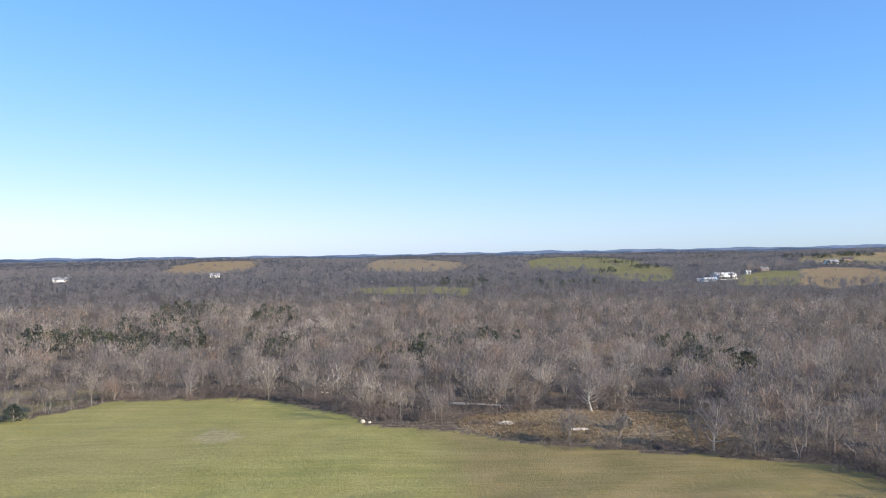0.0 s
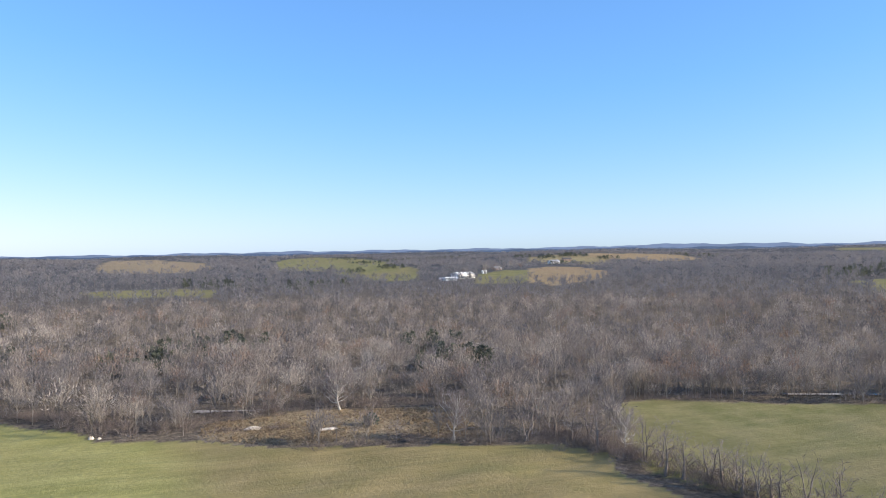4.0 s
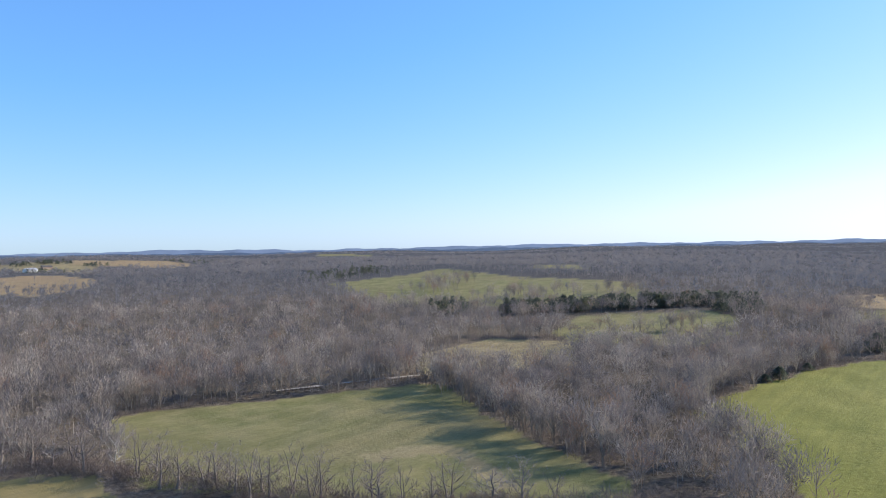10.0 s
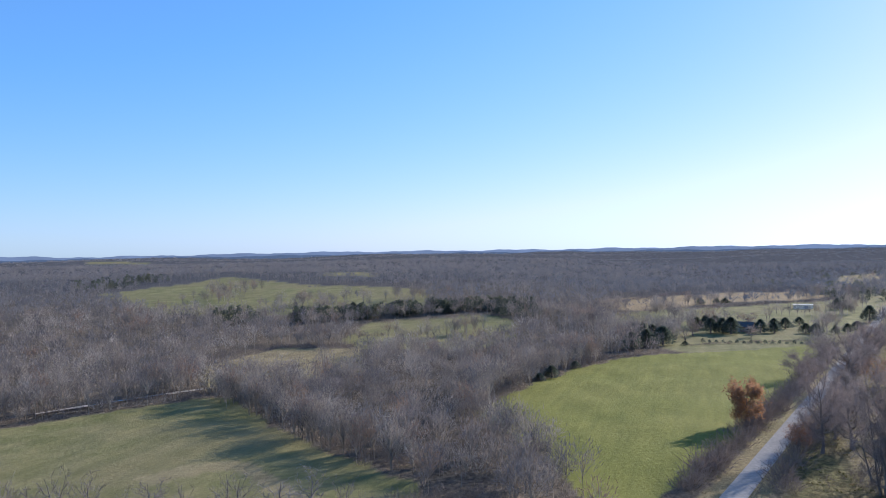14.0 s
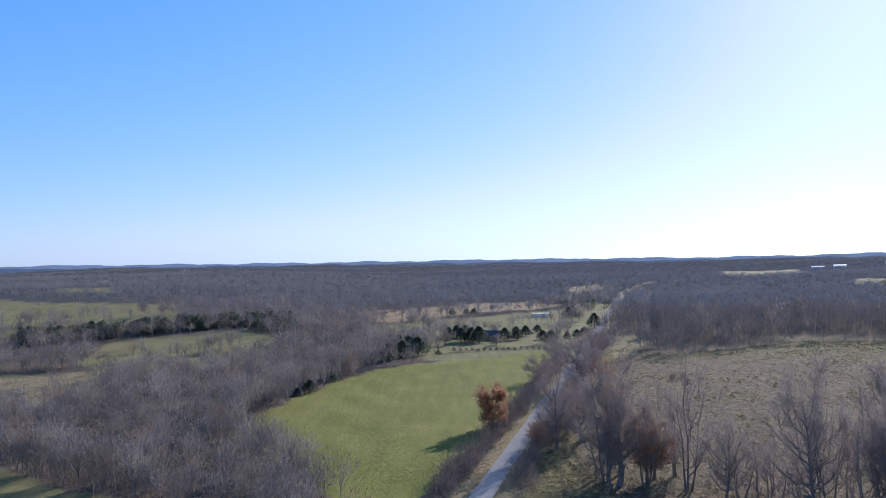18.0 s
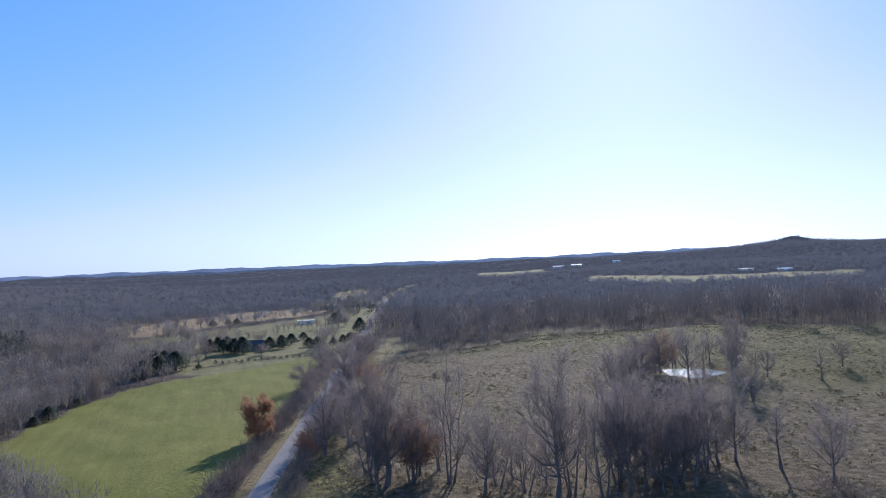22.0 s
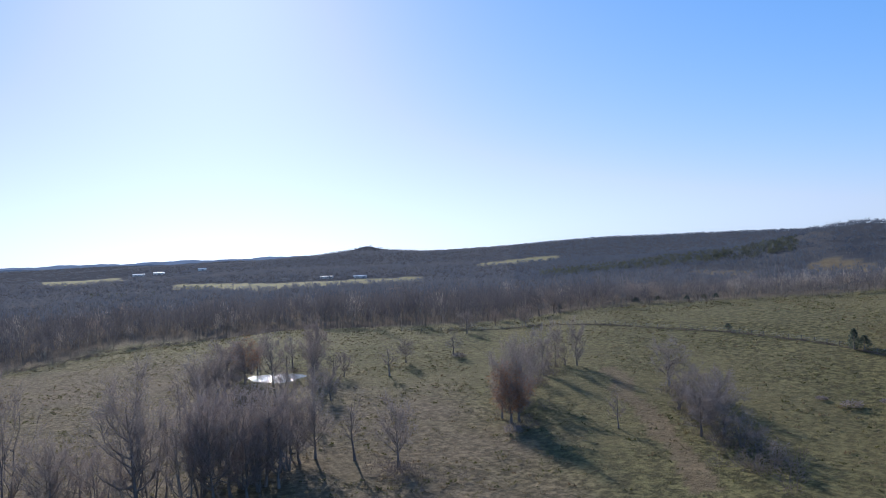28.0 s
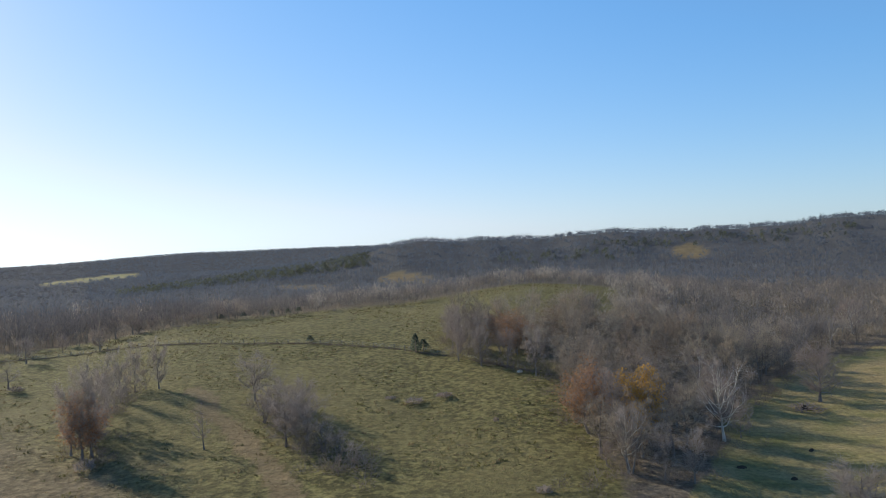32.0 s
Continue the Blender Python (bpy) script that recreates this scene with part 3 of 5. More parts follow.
def bare_tree(seed, h=14.0, spread=4.5, limbs=12, forks=5, twigs=8, twig_len=1.5, twig_wide=0.06, sides=5, stems=1, low=0.25, fill=500, girth=1.0):
    """Trunk, limbs and twigs of a leafless tree, each as (places, triangles), and the twigs' tips.
    The limbs rise from the trunk in curves to a rounded crown; branches and twigs fan out from them."""
    rng = np.random.default_rng(seed)
    trunk, limb_set, starts, ways = [], [], [], []
    mid, tall = 0.55 * h, 0.45 * h
    for s in range(stems):
        turn = s * 2 * math.pi / stems + rng.uniform(0, 1)
        foot = np.array([math.cos(turn), math.sin(turn)]) * (0.35 if stems > 1 else 0)
        lean = np.array([math.cos(turn), math.sin(turn)]) * (0.16 if stems > 1 else 0) + rng.normal(0, 0.035, 2)
        top = h * rng.uniform(0.7, 0.85)
        k = 7
        zz = np.linspace(0, top, k)
        wob = np.cumsum(rng.normal(0, 0.012 * h, (k, 2)), 0) * (np.arange(k)[:, None] > 0)
        path = np.stack([foot[0] + lean[0] * zz + wob[:, 0], foot[1] + lean[1] * zz + wob[:, 1], zz - 0.3 * (zz == 0)], -1)
        rad = h * 0.0165 * girth * (1 - 0.88 * (zz / top) ** 0.8) * (1 + 0.5 * (zz == 0)) / stems**0.4
        trunk.append(prism(path, rad, sides))
        nl = max(5, limbs // stems)
        for i in range(nl):
            v = (i + rng.uniform(0, 1)) / nl
            at = h * (low * 0.8 + (0.62 - low * 0.8) * v ** 1.2)
            p0 = np.array([np.interp(at, zz, path[:, c]) for c in range(3)])
            ang = i * 2.4 + rng.normal(0, 0.45)
            el = -0.6 + 1.7 * v + rng.normal(0, 0.2)
            reach = rng.uniform(0.72, 1.04)
            tip = np.array([lean[0] * mid + spread * math.cos(ang) * math.cos(el) * reach, lean[1] * mid + spread * math.sin(ang) * math.cos(el) * reach, mid + tall * math.sin(el) * reach])
            tip[2] = max(tip[2], at + 0.05 * h)
            d = tip - p0
            ln = np.linalg.norm(d)
            sag = np.array([0, 0, -0.09 * ln])
            bend = rng.normal(0, 0.05 * ln, (2, 3))
            pts = np.array([p0, p0 + d * 0.36 + sag + bend[0], p0 + d * 0.7 + sag * 0.8 + bend[1], tip])
            r0 = np.interp(at, zz, rad) * rng.uniform(0.5, 0.72)
            limb_set.append(prism(pts, [r0, r0 * 0.76, r0 * 0.5, r0 * 0.16], 3))
            for j in range(forks):
                w = rng.uniform(0.22, 1.0)
                q0 = np.array([np.interp(w * 3, range(4), pts[:, c]) for c in range(3)])
                seg = pts[min(3, int(w * 3) + 1)] - pts[min(2, int(w * 3))]
                seg = seg / (np.linalg.norm(seg) + 1e-6)
                dd = seg + rng.normal(0, 0.7, 3) + [0, 0, 0.2]
                dd /= np.linalg.norm(dd)
                bl = (0.16 * spread + ln * 0.2) * rng.uniform(0.6, 1.25)
                limb_set.append(blades(rng, [q0], [dd], bl * 1.15, r0 * 0.75 * (1.1 - 0.6 * w) + 0.025))
                for _ in range(twigs):
                    g = rng.uniform(0.1, 1.0)
                    starts.append(q0 + dd * bl * g)
                    ways.append(dd + rng.normal(0, 0.75, 3) + [0, 0, 0.12])
    starts, ways = np.array(starts), np.array(ways)
    more = rng.integers(0, len(starts), fill)
    starts = np.concatenate([starts, starts[more] + rng.normal(0, 0.09 * spread, (fill, 3))])
    ways = np.concatenate([ways, ways[more] + rng.normal(0, 0.5, (fill, 3))])
    lens = twig_len * rng.uniform(0.5, 1.2, len(starts))
    tw = blades(rng, starts, ways, lens, twig_wide, starts * [1, 1, 0.8] - [0, 0, 0.42 * h], 0.9)
    return joined(trunk), joined(limb_set), tw, tw[0][2::3]


def leaf_cloud(rng, tips, per, size, scatter):
    """Small leaf clumps round twig tips."""
    at = np.repeat(tips, per, 0) + rng.normal(0, scatter, (len(tips) * per, 3))
    return blades(rng, at, rng.normal(size=at.shape), size * rng.uniform(0.6, 1.3, len(at)), size * 0.8)


def cedar_tree(seed, h=6.0, wide=1.6, clumps=700, size=0.45):
    """A cedar: trunk and a ragged cone of small sprays."""
    rng = np.random.default_rng(seed)
    u = rng.uniform(0, 1, clumps) ** 0.75
    ang = rng.uniform(0, 2 * np.pi, clumps)
    lobes = 1 + 0.16 * np.sin(3 * ang + seed + 4 * u) + 0.1 * np.sin(5 * ang - 11 * u)
    rr = wide * np.minimum(1, 0.6 + 2.2 * u) * (1 - u**1.5) ** 0.9 * lobes * rng.uniform(0.3, 1.15, clumps) + 0.08
    p = np.stack([rr * np.cos(ang), rr * np.sin(ang), 0.06 * h + 0.92 * h * u], -1)
    out = np.stack([np.cos(ang), np.sin(ang), rng.normal(0.5, 0.5, clumps)], -1)
    f = blades(rng, p, out, size * rng.uniform(0.7, 1.6, clumps), size * rng.uniform(0.5, 1.0, clumps))
    return prism([(0, 0, -0.3), (0, 0, h * 0.5), (0, 0, h * 0.95)], [0.035 * h, 0.02 * h, 0.004 * h], 5), f


def mesh_part(name, vf, material, parent, label=""):
    ob = new(name, mesh_from(name, vf[0], vf[1], [material]))
    ob.parent = parent
    return tagged(ob, label)


def tree_thing(name, seed, label, category="tree", bark=None, twig=None, leaves=None, leaf_mat=None, **kw):
    """A bare or leafy tree as a thing: trunk, limbs, twigs and, on some, leaves."""
    bark = bark or M_BARK
    root = tagged(new(name), label, category)
    tr, li, tw, tips = bare_tree(seed, **kw)
    mesh_part("trunk", tr, bark, root)
    mesh_part("framework", li, bark, root)
    mesh_part("crown", tw, twig or M_TWIG, root)
    if leaves:
        rng = np.random.default_rng(seed + 99)
        mesh_part("foliage", leaf_cloud(rng, tips, *leaves), leaf_mat, root)
    return root


def cedar_thing(seed, label, **kw):
    root = tagged(new("cedar"), label, "tree")
    tr, fo = cedar_tree(seed, **kw)
    mesh_part("trunk", tr, M_BARK, root)
    mesh_part("crown", fo, M_CEDAR, root)
    return root


# ---- woodland, joined by tract ----


def flock(variants, places, scale, spin, pick, tones):
    """Many copies of small meshes as arrays: places, triangles and a tone for each place."""
    vs, fs, ts, n = [], [], [], 0
    for k, (v, f, *wood) in enumerate(variants):
        sel = np.where(pick == k)[0]
        if not len(sel):
            continue
        c, s = np.cos(spin[sel])[:, None], np.sin(spin[sel])[:, None]
        w = v[None] * scale[sel][:, None]
        x = w[..., 0] * c - w[..., 1] * s
        y = w[..., 0] * s + w[..., 1] * c
        out = np.stack([x, y, w[..., 2]], -1) + places[sel][:, None]
        vs.append(out.reshape(-1, 3))
        fs.append((f[None] + (np.arange(len(sel)) * len(v))[:, None, None] + n).reshape(-1, 3))
        tone = np.repeat(tones[sel][:, None], len(v), 1)
        if wood:  # the trunks are paler than the twigs
            tone = np.where(np.arange(len(v))[None] < wood[0], 0.93 + 0.07 * ((tones[sel][:, None] * 7.3) % 1), tone * 0.9)
        ts.append(tone.ravel())
        n += len(sel) * len(v)
    return np.concatenate(vs), np.concatenate(fs), np.concatenate(ts)


def stuff(name, label, category, variants, material, places, rng, lo=0.75, hi=1.2, tones=None, grow=1.0):
    if not len(places):
        return None
    n = len(places)
    sc = rng.uniform(lo, hi, n)[:, None] * np.stack([rng.uniform(0.85, 1.2, n)] * 2 + [np.ones(n) * grow], -1)
    tones = rng.uniform(0, 1, n) if tones is None else tones
    v, f, t = flock(variants, places, sc, rng.uniform(0, 6.28, n), rng.integers(0, len(variants), n), tones)
    me = mesh_from(name, v, f, [material])
    a = me.attributes.new("tone", "FLOAT", "POINT")
    a.data.foreach_set("value", t.astype(np.float32))
    return tagged(new(name, me), label, category, kind="stuff")


def wood_tree(seed, twigs, width, length, h=12.0, spread=2.7, limbs=9):
    """A bare tree for a wood: a thin trunk, limbs that fan out, and a rounded, clumped crown of twigs."""
    rng = np.random.default_rng(seed)
    top = h * rng.uniform(0.7, 0.85)
    lean = rng.normal(0, 0.04, 2)
    foot = rng.uniform(0.22, 0.34) * h
    mid = foot + 0.5 * (h - foot)
    ang = np.arange(limbs) * 2.4 + rng.normal(0, 0.4, limbs)
    el = rng.uniform(-0.1, 1.35, limbs)
    reach = rng.uniform(0.7, 1.0, limbs)
    tips = np.stack([spread * np.cos(ang) * np.cos(el) * reach, spread * np.sin(ang) * np.cos(el) * reach, mid + 0.5 * (h - foot) * np.sin(el) * reach], -1)
    z = foot * rng.uniform(0.6, 1.3, limbs)
    base = np.stack([lean[0] * z, lean[1] * z, z], -1)
    d = tips - base
    pieces = [prism([(0, 0, -0.4), (lean[0] * top, lean[1] * top, top)], [0.008 * h, 0.0015 * h], 3),
              blades(rng, base, d, np.linalg.norm(d, axis=1), 0.013 * h, d * [1, 1, 0.2], 0.6)]
    # twigs in clumps round the limbs' outer halves, fanning from the crown's foot
    pick = rng.integers(0, limbs, twigs)
    q = rng.normal(size=(twigs, 3))
    p = base[pick] + d[pick] * rng.uniform(0.4, 0.95, twigs)[:, None] + q * [spread * 0.22, spread * 0.22, h * 0.05]
    p[:, 2] = np.clip(p[:, 2], foot * 0.7, h)
    out = (p - [0, 0, foot]) / [spread, spread, h - foot]
    way = (p - [0, 0, foot * 0.6]) / np.linalg.norm(p - [0, 0, foot * 0.6], axis=1)[:, None] + rng.normal(0, 0.4, (twigs, 3))
    pieces.append(blades(rng, p - way * length * 0.3, way, length * rng.uniform(0.6, 1.3, twigs), width * rng.uniform(0.7, 1.3, twigs), out, 0.55))
    return (*joined(pieces), sum(len(v) for v, _ in pieces[:-1]))


def far_crown(seed, wide, h, n, width):
    """The loose, rounded crown of a distant leafless tree: bunches of twigs at all angles."""
    rng = np.random.default_rng(seed)
    q = rng.normal(size=(n, 3))
    q[:, 2] = np.abs(q[:, 2]) - 0.5
    q /= np.linalg.norm(q, axis=1)[:, None]
    p = q * rng.uniform(0.35, 1.0, n)[:, None] * [wide, wide, 0.55 * h] + [0, 0, 0.32 * h]
    way = q * [1, 1, 0.6] + [0, 0, 0.35] + rng.normal(0, 0.55, (n, 3))
    way /= np.linalg.norm(way, axis=1)[:, None]
    ln = 0.3 * h * rng.uniform(0.7, 1.3, n)
    return blades(rng, p - way * ln[:, None] * 0.5, way, ln, width * rng.uniform(0.7, 1.3, n))


def scatter(rng, r0, r1, spacing, deep=None, a0=-36, a1=203):
    """Uneven points on a ring round the drone, about one for each patch of spacing by deep (its length outwards)."""
    n = int(0.5 * radians(a1 - a0) * (r1 * r1 - r0 * r0) / (spacing * (deep or spacing)))
    r = np.sqrt(rng.uniform(r0 * r0, r1 * r1, n))
    a = np.radians(rng.uniform(a0, a1, n))
    return r * np.sin(a), r * np.cos(a)


def on_land(x, y):
    return np.stack([x, y, land(x, y)], -1)


rng = np.random.default_rng(5)
WOODS = [  # inner and outer distance, spacing across and outwards, twigs, width, length, height, crown radius, limbs
    (70, 330, 5.6, 5.8, 200, 0.14, 1.2, 11.2, 4.2, 12),
    (330, 560, 6.7, 9.2, 76, 0.27, 1.35, 11.5, 4.5, 6),
    (560, 1000, 7.3, 15.0, 31, 0.5, 1.6, 11.0, 4.4, 2),
    (1000, 2000, 7.2, 36.0, 0, 0.92, 0, 10.0, 4.6, 20),
    (1900, 3400, 10.0, 42.0, 0, 1.3, 0, 9.5, 6.4, 15),
    (2000, 4800, 15.0, 170.0, 0, 1.9, 0, 8.0, 9.0, 13),
]
# the wood between pasture and meadow, whose trees are built singly
HILL_WOOD = [(46, -268), (30, -242), (14, -222), (5, -196), (-2, -160), (-1, -140), (-12, -134), (-22, -165), (-36, -205), (-58, -250), (-20, -300), (20, -300)]
creek_xy = creek_line[::2]
for w_i, (r0, r1, gap, deep, tw, wd, ln, h, sp, nl) in enumerate(WOODS):
    if tw:
        kinds = [wood_tree(40 + 10 * w_i + k, tw, wd, ln, h * (0.82 + 0.06 * k), sp * (0.8 + 0.08 * k), nl) for k in range(6)]
    else:
        kinds = [far_crown(40 + 10 * w_i + k, sp * (0.8 + 0.08 * k), h * (0.85 + 0.06 * k), nl, wd) for k in range(6)]
    x, y = scatter(rng, r0, r1, gap, deep)
    keep = ~open_land(x, y)
    if r0 >= 560:  # single trees stand in the far fields
        keep |= (rng.uniform(0, 1, len(x)) < (0.012 if r0 < 1000 else 0.04)) & (np.abs(off_road(x, y)) > 12)
    if r0 == 1900:  # the wooded southern ridge
        keep &= (np.degrees(np.arctan2(x, y)) % 360 > 116) & (np.degrees(np.arctan2(x, y)) % 360 < 203)
    if r0 < 500:
        near_creek = np.min(np.hypot(x[:, None] - creek_xy[None, :, 0], y[:, None] - creek_xy[None, :, 1]), axis=1)
        keep &= near_creek > 3.2
    if r0 < 330:
        keep &= ~inside(x, y, HILL_WOOD) & ~((np.abs(x + 6) < 22) & (y < 0) & (y > -170))
    x, y = x[keep], y[keep]
    p = on_land(x, y)
    az = (np.degrees(np.arctan2(x, y)) + 40) % 360 - 40
    clump = np.sin(x / 5.1 + 2 * np.sin(y / 7.7)) * np.sin(y / 4.7 + 2 * np.sin(x / 8.9))
    tone = np.clip(0.42 + 0.3 * clump + rng.normal(0, 0.17, len(x)) + 0.1 * np.sin(x / 61.0) * np.cos(y / 47.0), 0, 0.84)
    tone = np.where(rng.uniform(0, 1, len(x)) < 0.05, rng.uniform(0.9, 1, len(x)), tone)
    if r0 >= 560:  # tones run together far off, haze's low contrast put in
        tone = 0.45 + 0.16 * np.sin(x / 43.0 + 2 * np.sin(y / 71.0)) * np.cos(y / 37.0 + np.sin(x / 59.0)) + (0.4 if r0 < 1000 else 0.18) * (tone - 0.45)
    if r0 >= 560:  # haze and backlit shade put into the tone, darker towards the south
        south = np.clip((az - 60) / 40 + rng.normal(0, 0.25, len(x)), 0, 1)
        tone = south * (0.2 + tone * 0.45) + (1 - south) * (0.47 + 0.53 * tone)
        # the south hill's dark, hazy look put into the tone as well
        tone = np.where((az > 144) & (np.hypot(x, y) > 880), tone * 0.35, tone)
    russet = (az > 158) & (az < 186) & (np.hypot(x, y) < 520) & (rng.uniform(0, 1, len(x)) < 0.35)
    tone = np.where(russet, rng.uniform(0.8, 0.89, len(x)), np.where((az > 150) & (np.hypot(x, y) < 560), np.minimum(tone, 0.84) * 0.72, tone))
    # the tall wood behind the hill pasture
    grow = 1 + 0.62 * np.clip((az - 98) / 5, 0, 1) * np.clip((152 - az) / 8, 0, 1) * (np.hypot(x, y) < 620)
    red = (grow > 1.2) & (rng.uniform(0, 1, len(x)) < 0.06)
    # its backlit shade is put into the colour: tone cut to about a fifth
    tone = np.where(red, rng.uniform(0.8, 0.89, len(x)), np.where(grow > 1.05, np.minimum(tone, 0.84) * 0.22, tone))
    for a in range(-40, 204, 61):
        s = (az >= a) & (az < a + 61)
        stuff("woodland", "leafless grey-brown winter woodland", "woods", kinds, M_WOOD if w_i < 2 else M_HAZED_WOOD, p[s], rng, 0.6, 1.2, tone[s], grow[s])

# ---- trees that stand apart ----


def stand(proto, rows, h0, w0, seed, group=""):
    """Copies of a thing on the land, one a row of x, y, height, width; the prototype takes the first row."""
    r = random.Random(seed)
    if group:
        tagged(proto, group=group)
    for i, (x, y, h, w) in enumerate(rows):
        m = Matrix.Translation((x, y, float(land(x, y)) - 0.05)) @ Matrix.Rotation(r.uniform(0, 6.28), 4, "Z") @ Matrix.Diagonal((w / w0, w / w0, h / h0, 1))
        if i == 0:
            proto.matrix_world = m
        else:
            copy_thing(proto, m)


def stand_mixed(kinds, rows, h0, w0, seed, group=""):
    """Rows dealt out in turn to several prototypes."""
    for k, proto in enumerate(kinds):
        mine = rows[k::len(kinds)]
        if mine:
            stand(proto, mine, h0, w0, seed + k, group)


def bare_kind(seed, label, name="bare_tree", **kw):
    return tree_thing(name, seed, label, **kw)


# spreading oaks and thin trees on the hill pasture, rows of x, y, height, crown width
HILL_OAKS = [(187, -34, 15.8, 11.7), (151, -35, 27, 15), (137, -51, 24, 13), (126, -61, 23, 13), (155, -43, 18, 11), (181, -27, 18, 11), (159, -37, 24, 12)]
HILL_THIN = [(134, -71, 15.9, 5), (142, -59, 14, 6), (143, -62, 12, 5), (137, -64, 12, 5), (152, -121, 11.4, 6), (84, -154, 9.3, 4.1)]
POND_TREES = [(122, -74, 23, 9), (123, -78, 21, 9), (119, -79, 16, 8), (122, -85, 16, 8.5), (119, -86, 16, 8), (128, -98, 14, 8), (128, -102, 15, 7), (130, -77, 19, 8),
              (134, -87, 17, 9), (131, -93, 13.5, 8), (135, -101, 12, 7.5), (147, -91, 18, 10), (199, -125, 14, 10), (182, -112, 15, 9), (139, -83, 19, 9), (143, -98, 12.5, 8)]
BANK_TREES = [(206, -124, 15, 8.0), (210, -132, 16, 8.0), (196, -127, 14, 7.0), (204, -136, 15, 8.0), (187, -104, 16, 9.0), (184, -108, 17, 9.0), (170, -119, 12, 6.0), (170, -126, 11, 6.0), (173, -138, 12, 7.0), (195, -140, 17, 9), (214, -162, 16, 9), (206, -166, 17, 9), (222, -154, 15, 8), (188, -150, 14, 7), (208, -155, 14, 8), (200, -160, 15, 8), (191, -161, 11, 6.6), (187, -162, 9, 4.7), (216, -149, 12, 7)]
LOOSE_TREES = [(121, -107, 15.9, 8.8), (110, -109, 15, 7.3), (176, -172, 11, 7.5), (186, -190, 8.5, 6.1), (180, -209, 8.5, 9.4), (165, -138, 10, 6.6)]
GULLY_TREES = [(108, -149, 20, 8.5), (127, -168, 14, 8), (130, -200, 11, 5.4), (128, -202, 11.4, 4.5), (123, -201, 11, 6.3), (131, -197, 10, 4.5), (120, -171, 13, 8), (114, -158, 12, 8), (114, -150, 14, 7), (112, -155, 12, 7), (118, -165, 13, 7.5), (124, -180, 12, 7), (128, -190, 11, 6), (117, -160, 10, 6)]
HOLLOW_TREES = [(88, -190, 12.1, 10.4), (77, -178, 12, 8.9), (68, -166, 12, 8.3), (78, -173, 10.4, 7.3), (61, -157, 11, 7.8), (56, -153, 10, 7.6), (66, -157, 11, 6.6), (46, -142, 7.5, 4.7), (69, -176, 9.6, 5.8), (51, -148, 8, 5)]
WOOD_EDGE = [(46, -262, 15, 7), (44, -250, 16, 7), (49, -271, 13, 7), (41, -245, 16, 8), (37, -257, 15, 8), (33, -236, 15, 7), (-3, -145, 6.6, 5.7), (-18, -139, 10.9, 7.7), (-32, -170, 12.1, 6.7), (-13, -140, 12.6, 7.7), (-6, -158, 17, 9.8), (-19, -173, 15, 9.4), (-15, -190, 16, 11), (-29, -186, 14.8, 10),
             (-3, -185, 14.5, 9.9), (39, -231, 16, 9), (31, -224, 17, 10), (23, -223, 17, 10), (14, -213, 17, 9.7), (37, -238, 15, 7.3), (-52, -254, 14, 12)]
HEDGE_TREES = [(88, 150, 12, 8), (92, 138, 12, 8), (90, 128, 13, 8), (96, 118, 12, 8), (95, 108, 13, 7), (101, 96, 12, 8), (104, 86, 12, 7), (110, 74, 12, 8), (116, 62, 12, 8), (86, 160, 12, 8), (92, 161, 12, 8.6), (86, 168, 14, 10), (82, 173, 11.4, 8.8), (76, 163, 11.5, 7), (97, 116, 10.5, 6.5), (99, 109, 11, 6.9), (101, 103, 12.5, 6.8), (92, 125, 11, 9), (93, 134, 10.6, 8.9),
               (95, 121, 11, 8.4), (96, 113, 10, 7), (98, 106, 10.5, 6.8), (99, 96, 10.5, 6.5), (103, 90, 9, 4.9), (103, 84, 11, 7.4), (106, 81, 10, 5.3), (108, 76, 8.3, 4.2), (113, 67, 11, 9.4), (120, 58, 8, 6.3)]
ROAD_TREES = [(239, -42, 13, 11), (269, -48, 17, 14), (310, -61, 16, 15), (208, -36, 8.5, 7.5), (223, -43, 11, 10), (330, -66, 14, 10), (290, -54, 14, 11), (355, -74, 12, 10), (375, -80, 12, 9),
              (196, -32, 7, 6), (255, -44, 13, 10), (281, -36, 9, 8), (306, -42, 8, 7), (330, -49, 9, 8), (352, -55, 8, 7)]
oak_kw = dict(h=20, spread=7.0, limbs=24, forks=10, twigs=14, twig_len=1.5, twig_wide=0.055, sides=6, low=0.18, fill=3000, girth=1.35)
thin_kw = dict(h=13, spread=3.0, limbs=14, forks=5, twigs=9, twig_len=1.1, twig_wide=0.045, low=0.3, fill=250, girth=1.2)
mid_kw = dict(h=15, spread=4.6, limbs=18, forks=8, twigs=11, twig_len=1.3, twig_wide=0.055, low=0.18, fill=1300, girth=1.15)
hill_kw0 = dict(h=15, spread=4.6, limbs=17, forks=7, twigs=7, twig_len=1.4, twig_wide=0.07, low=0.25, fill=450)
stem_kw = dict(h=12, spread=3.6, limbs=18, forks=6, twigs=10, twig_len=1.2, twig_wide=0.048, stems=3, low=0.15, fill=350, girth=1.3)
hedge_kw = dict(h=13, spread=4.0, limbs=12, forks=5, twigs=7, twig_len=1.0, twig_wide=0.05, low=0.25, fill=80, girth=1.5)
stand_mixed([bare_kind(11, "large leafless oak with a wide crown on the hill pasture", **oak_kw), bare_kind(12, "large leafless oak with a fan of limbs on the hill pasture", **oak_kw)], HILL_OAKS, 21, 14, 1, "oaks on the hill pasture")
stand_mixed([bare_kind(21, "thin leafless tree on the hill pasture", **thin_kw), bare_kind(22, "slender leaning leafless tree on the hill pasture", **thin_kw)], HILL_THIN, 13.5, 6, 2, "thin trees on the hill pasture")
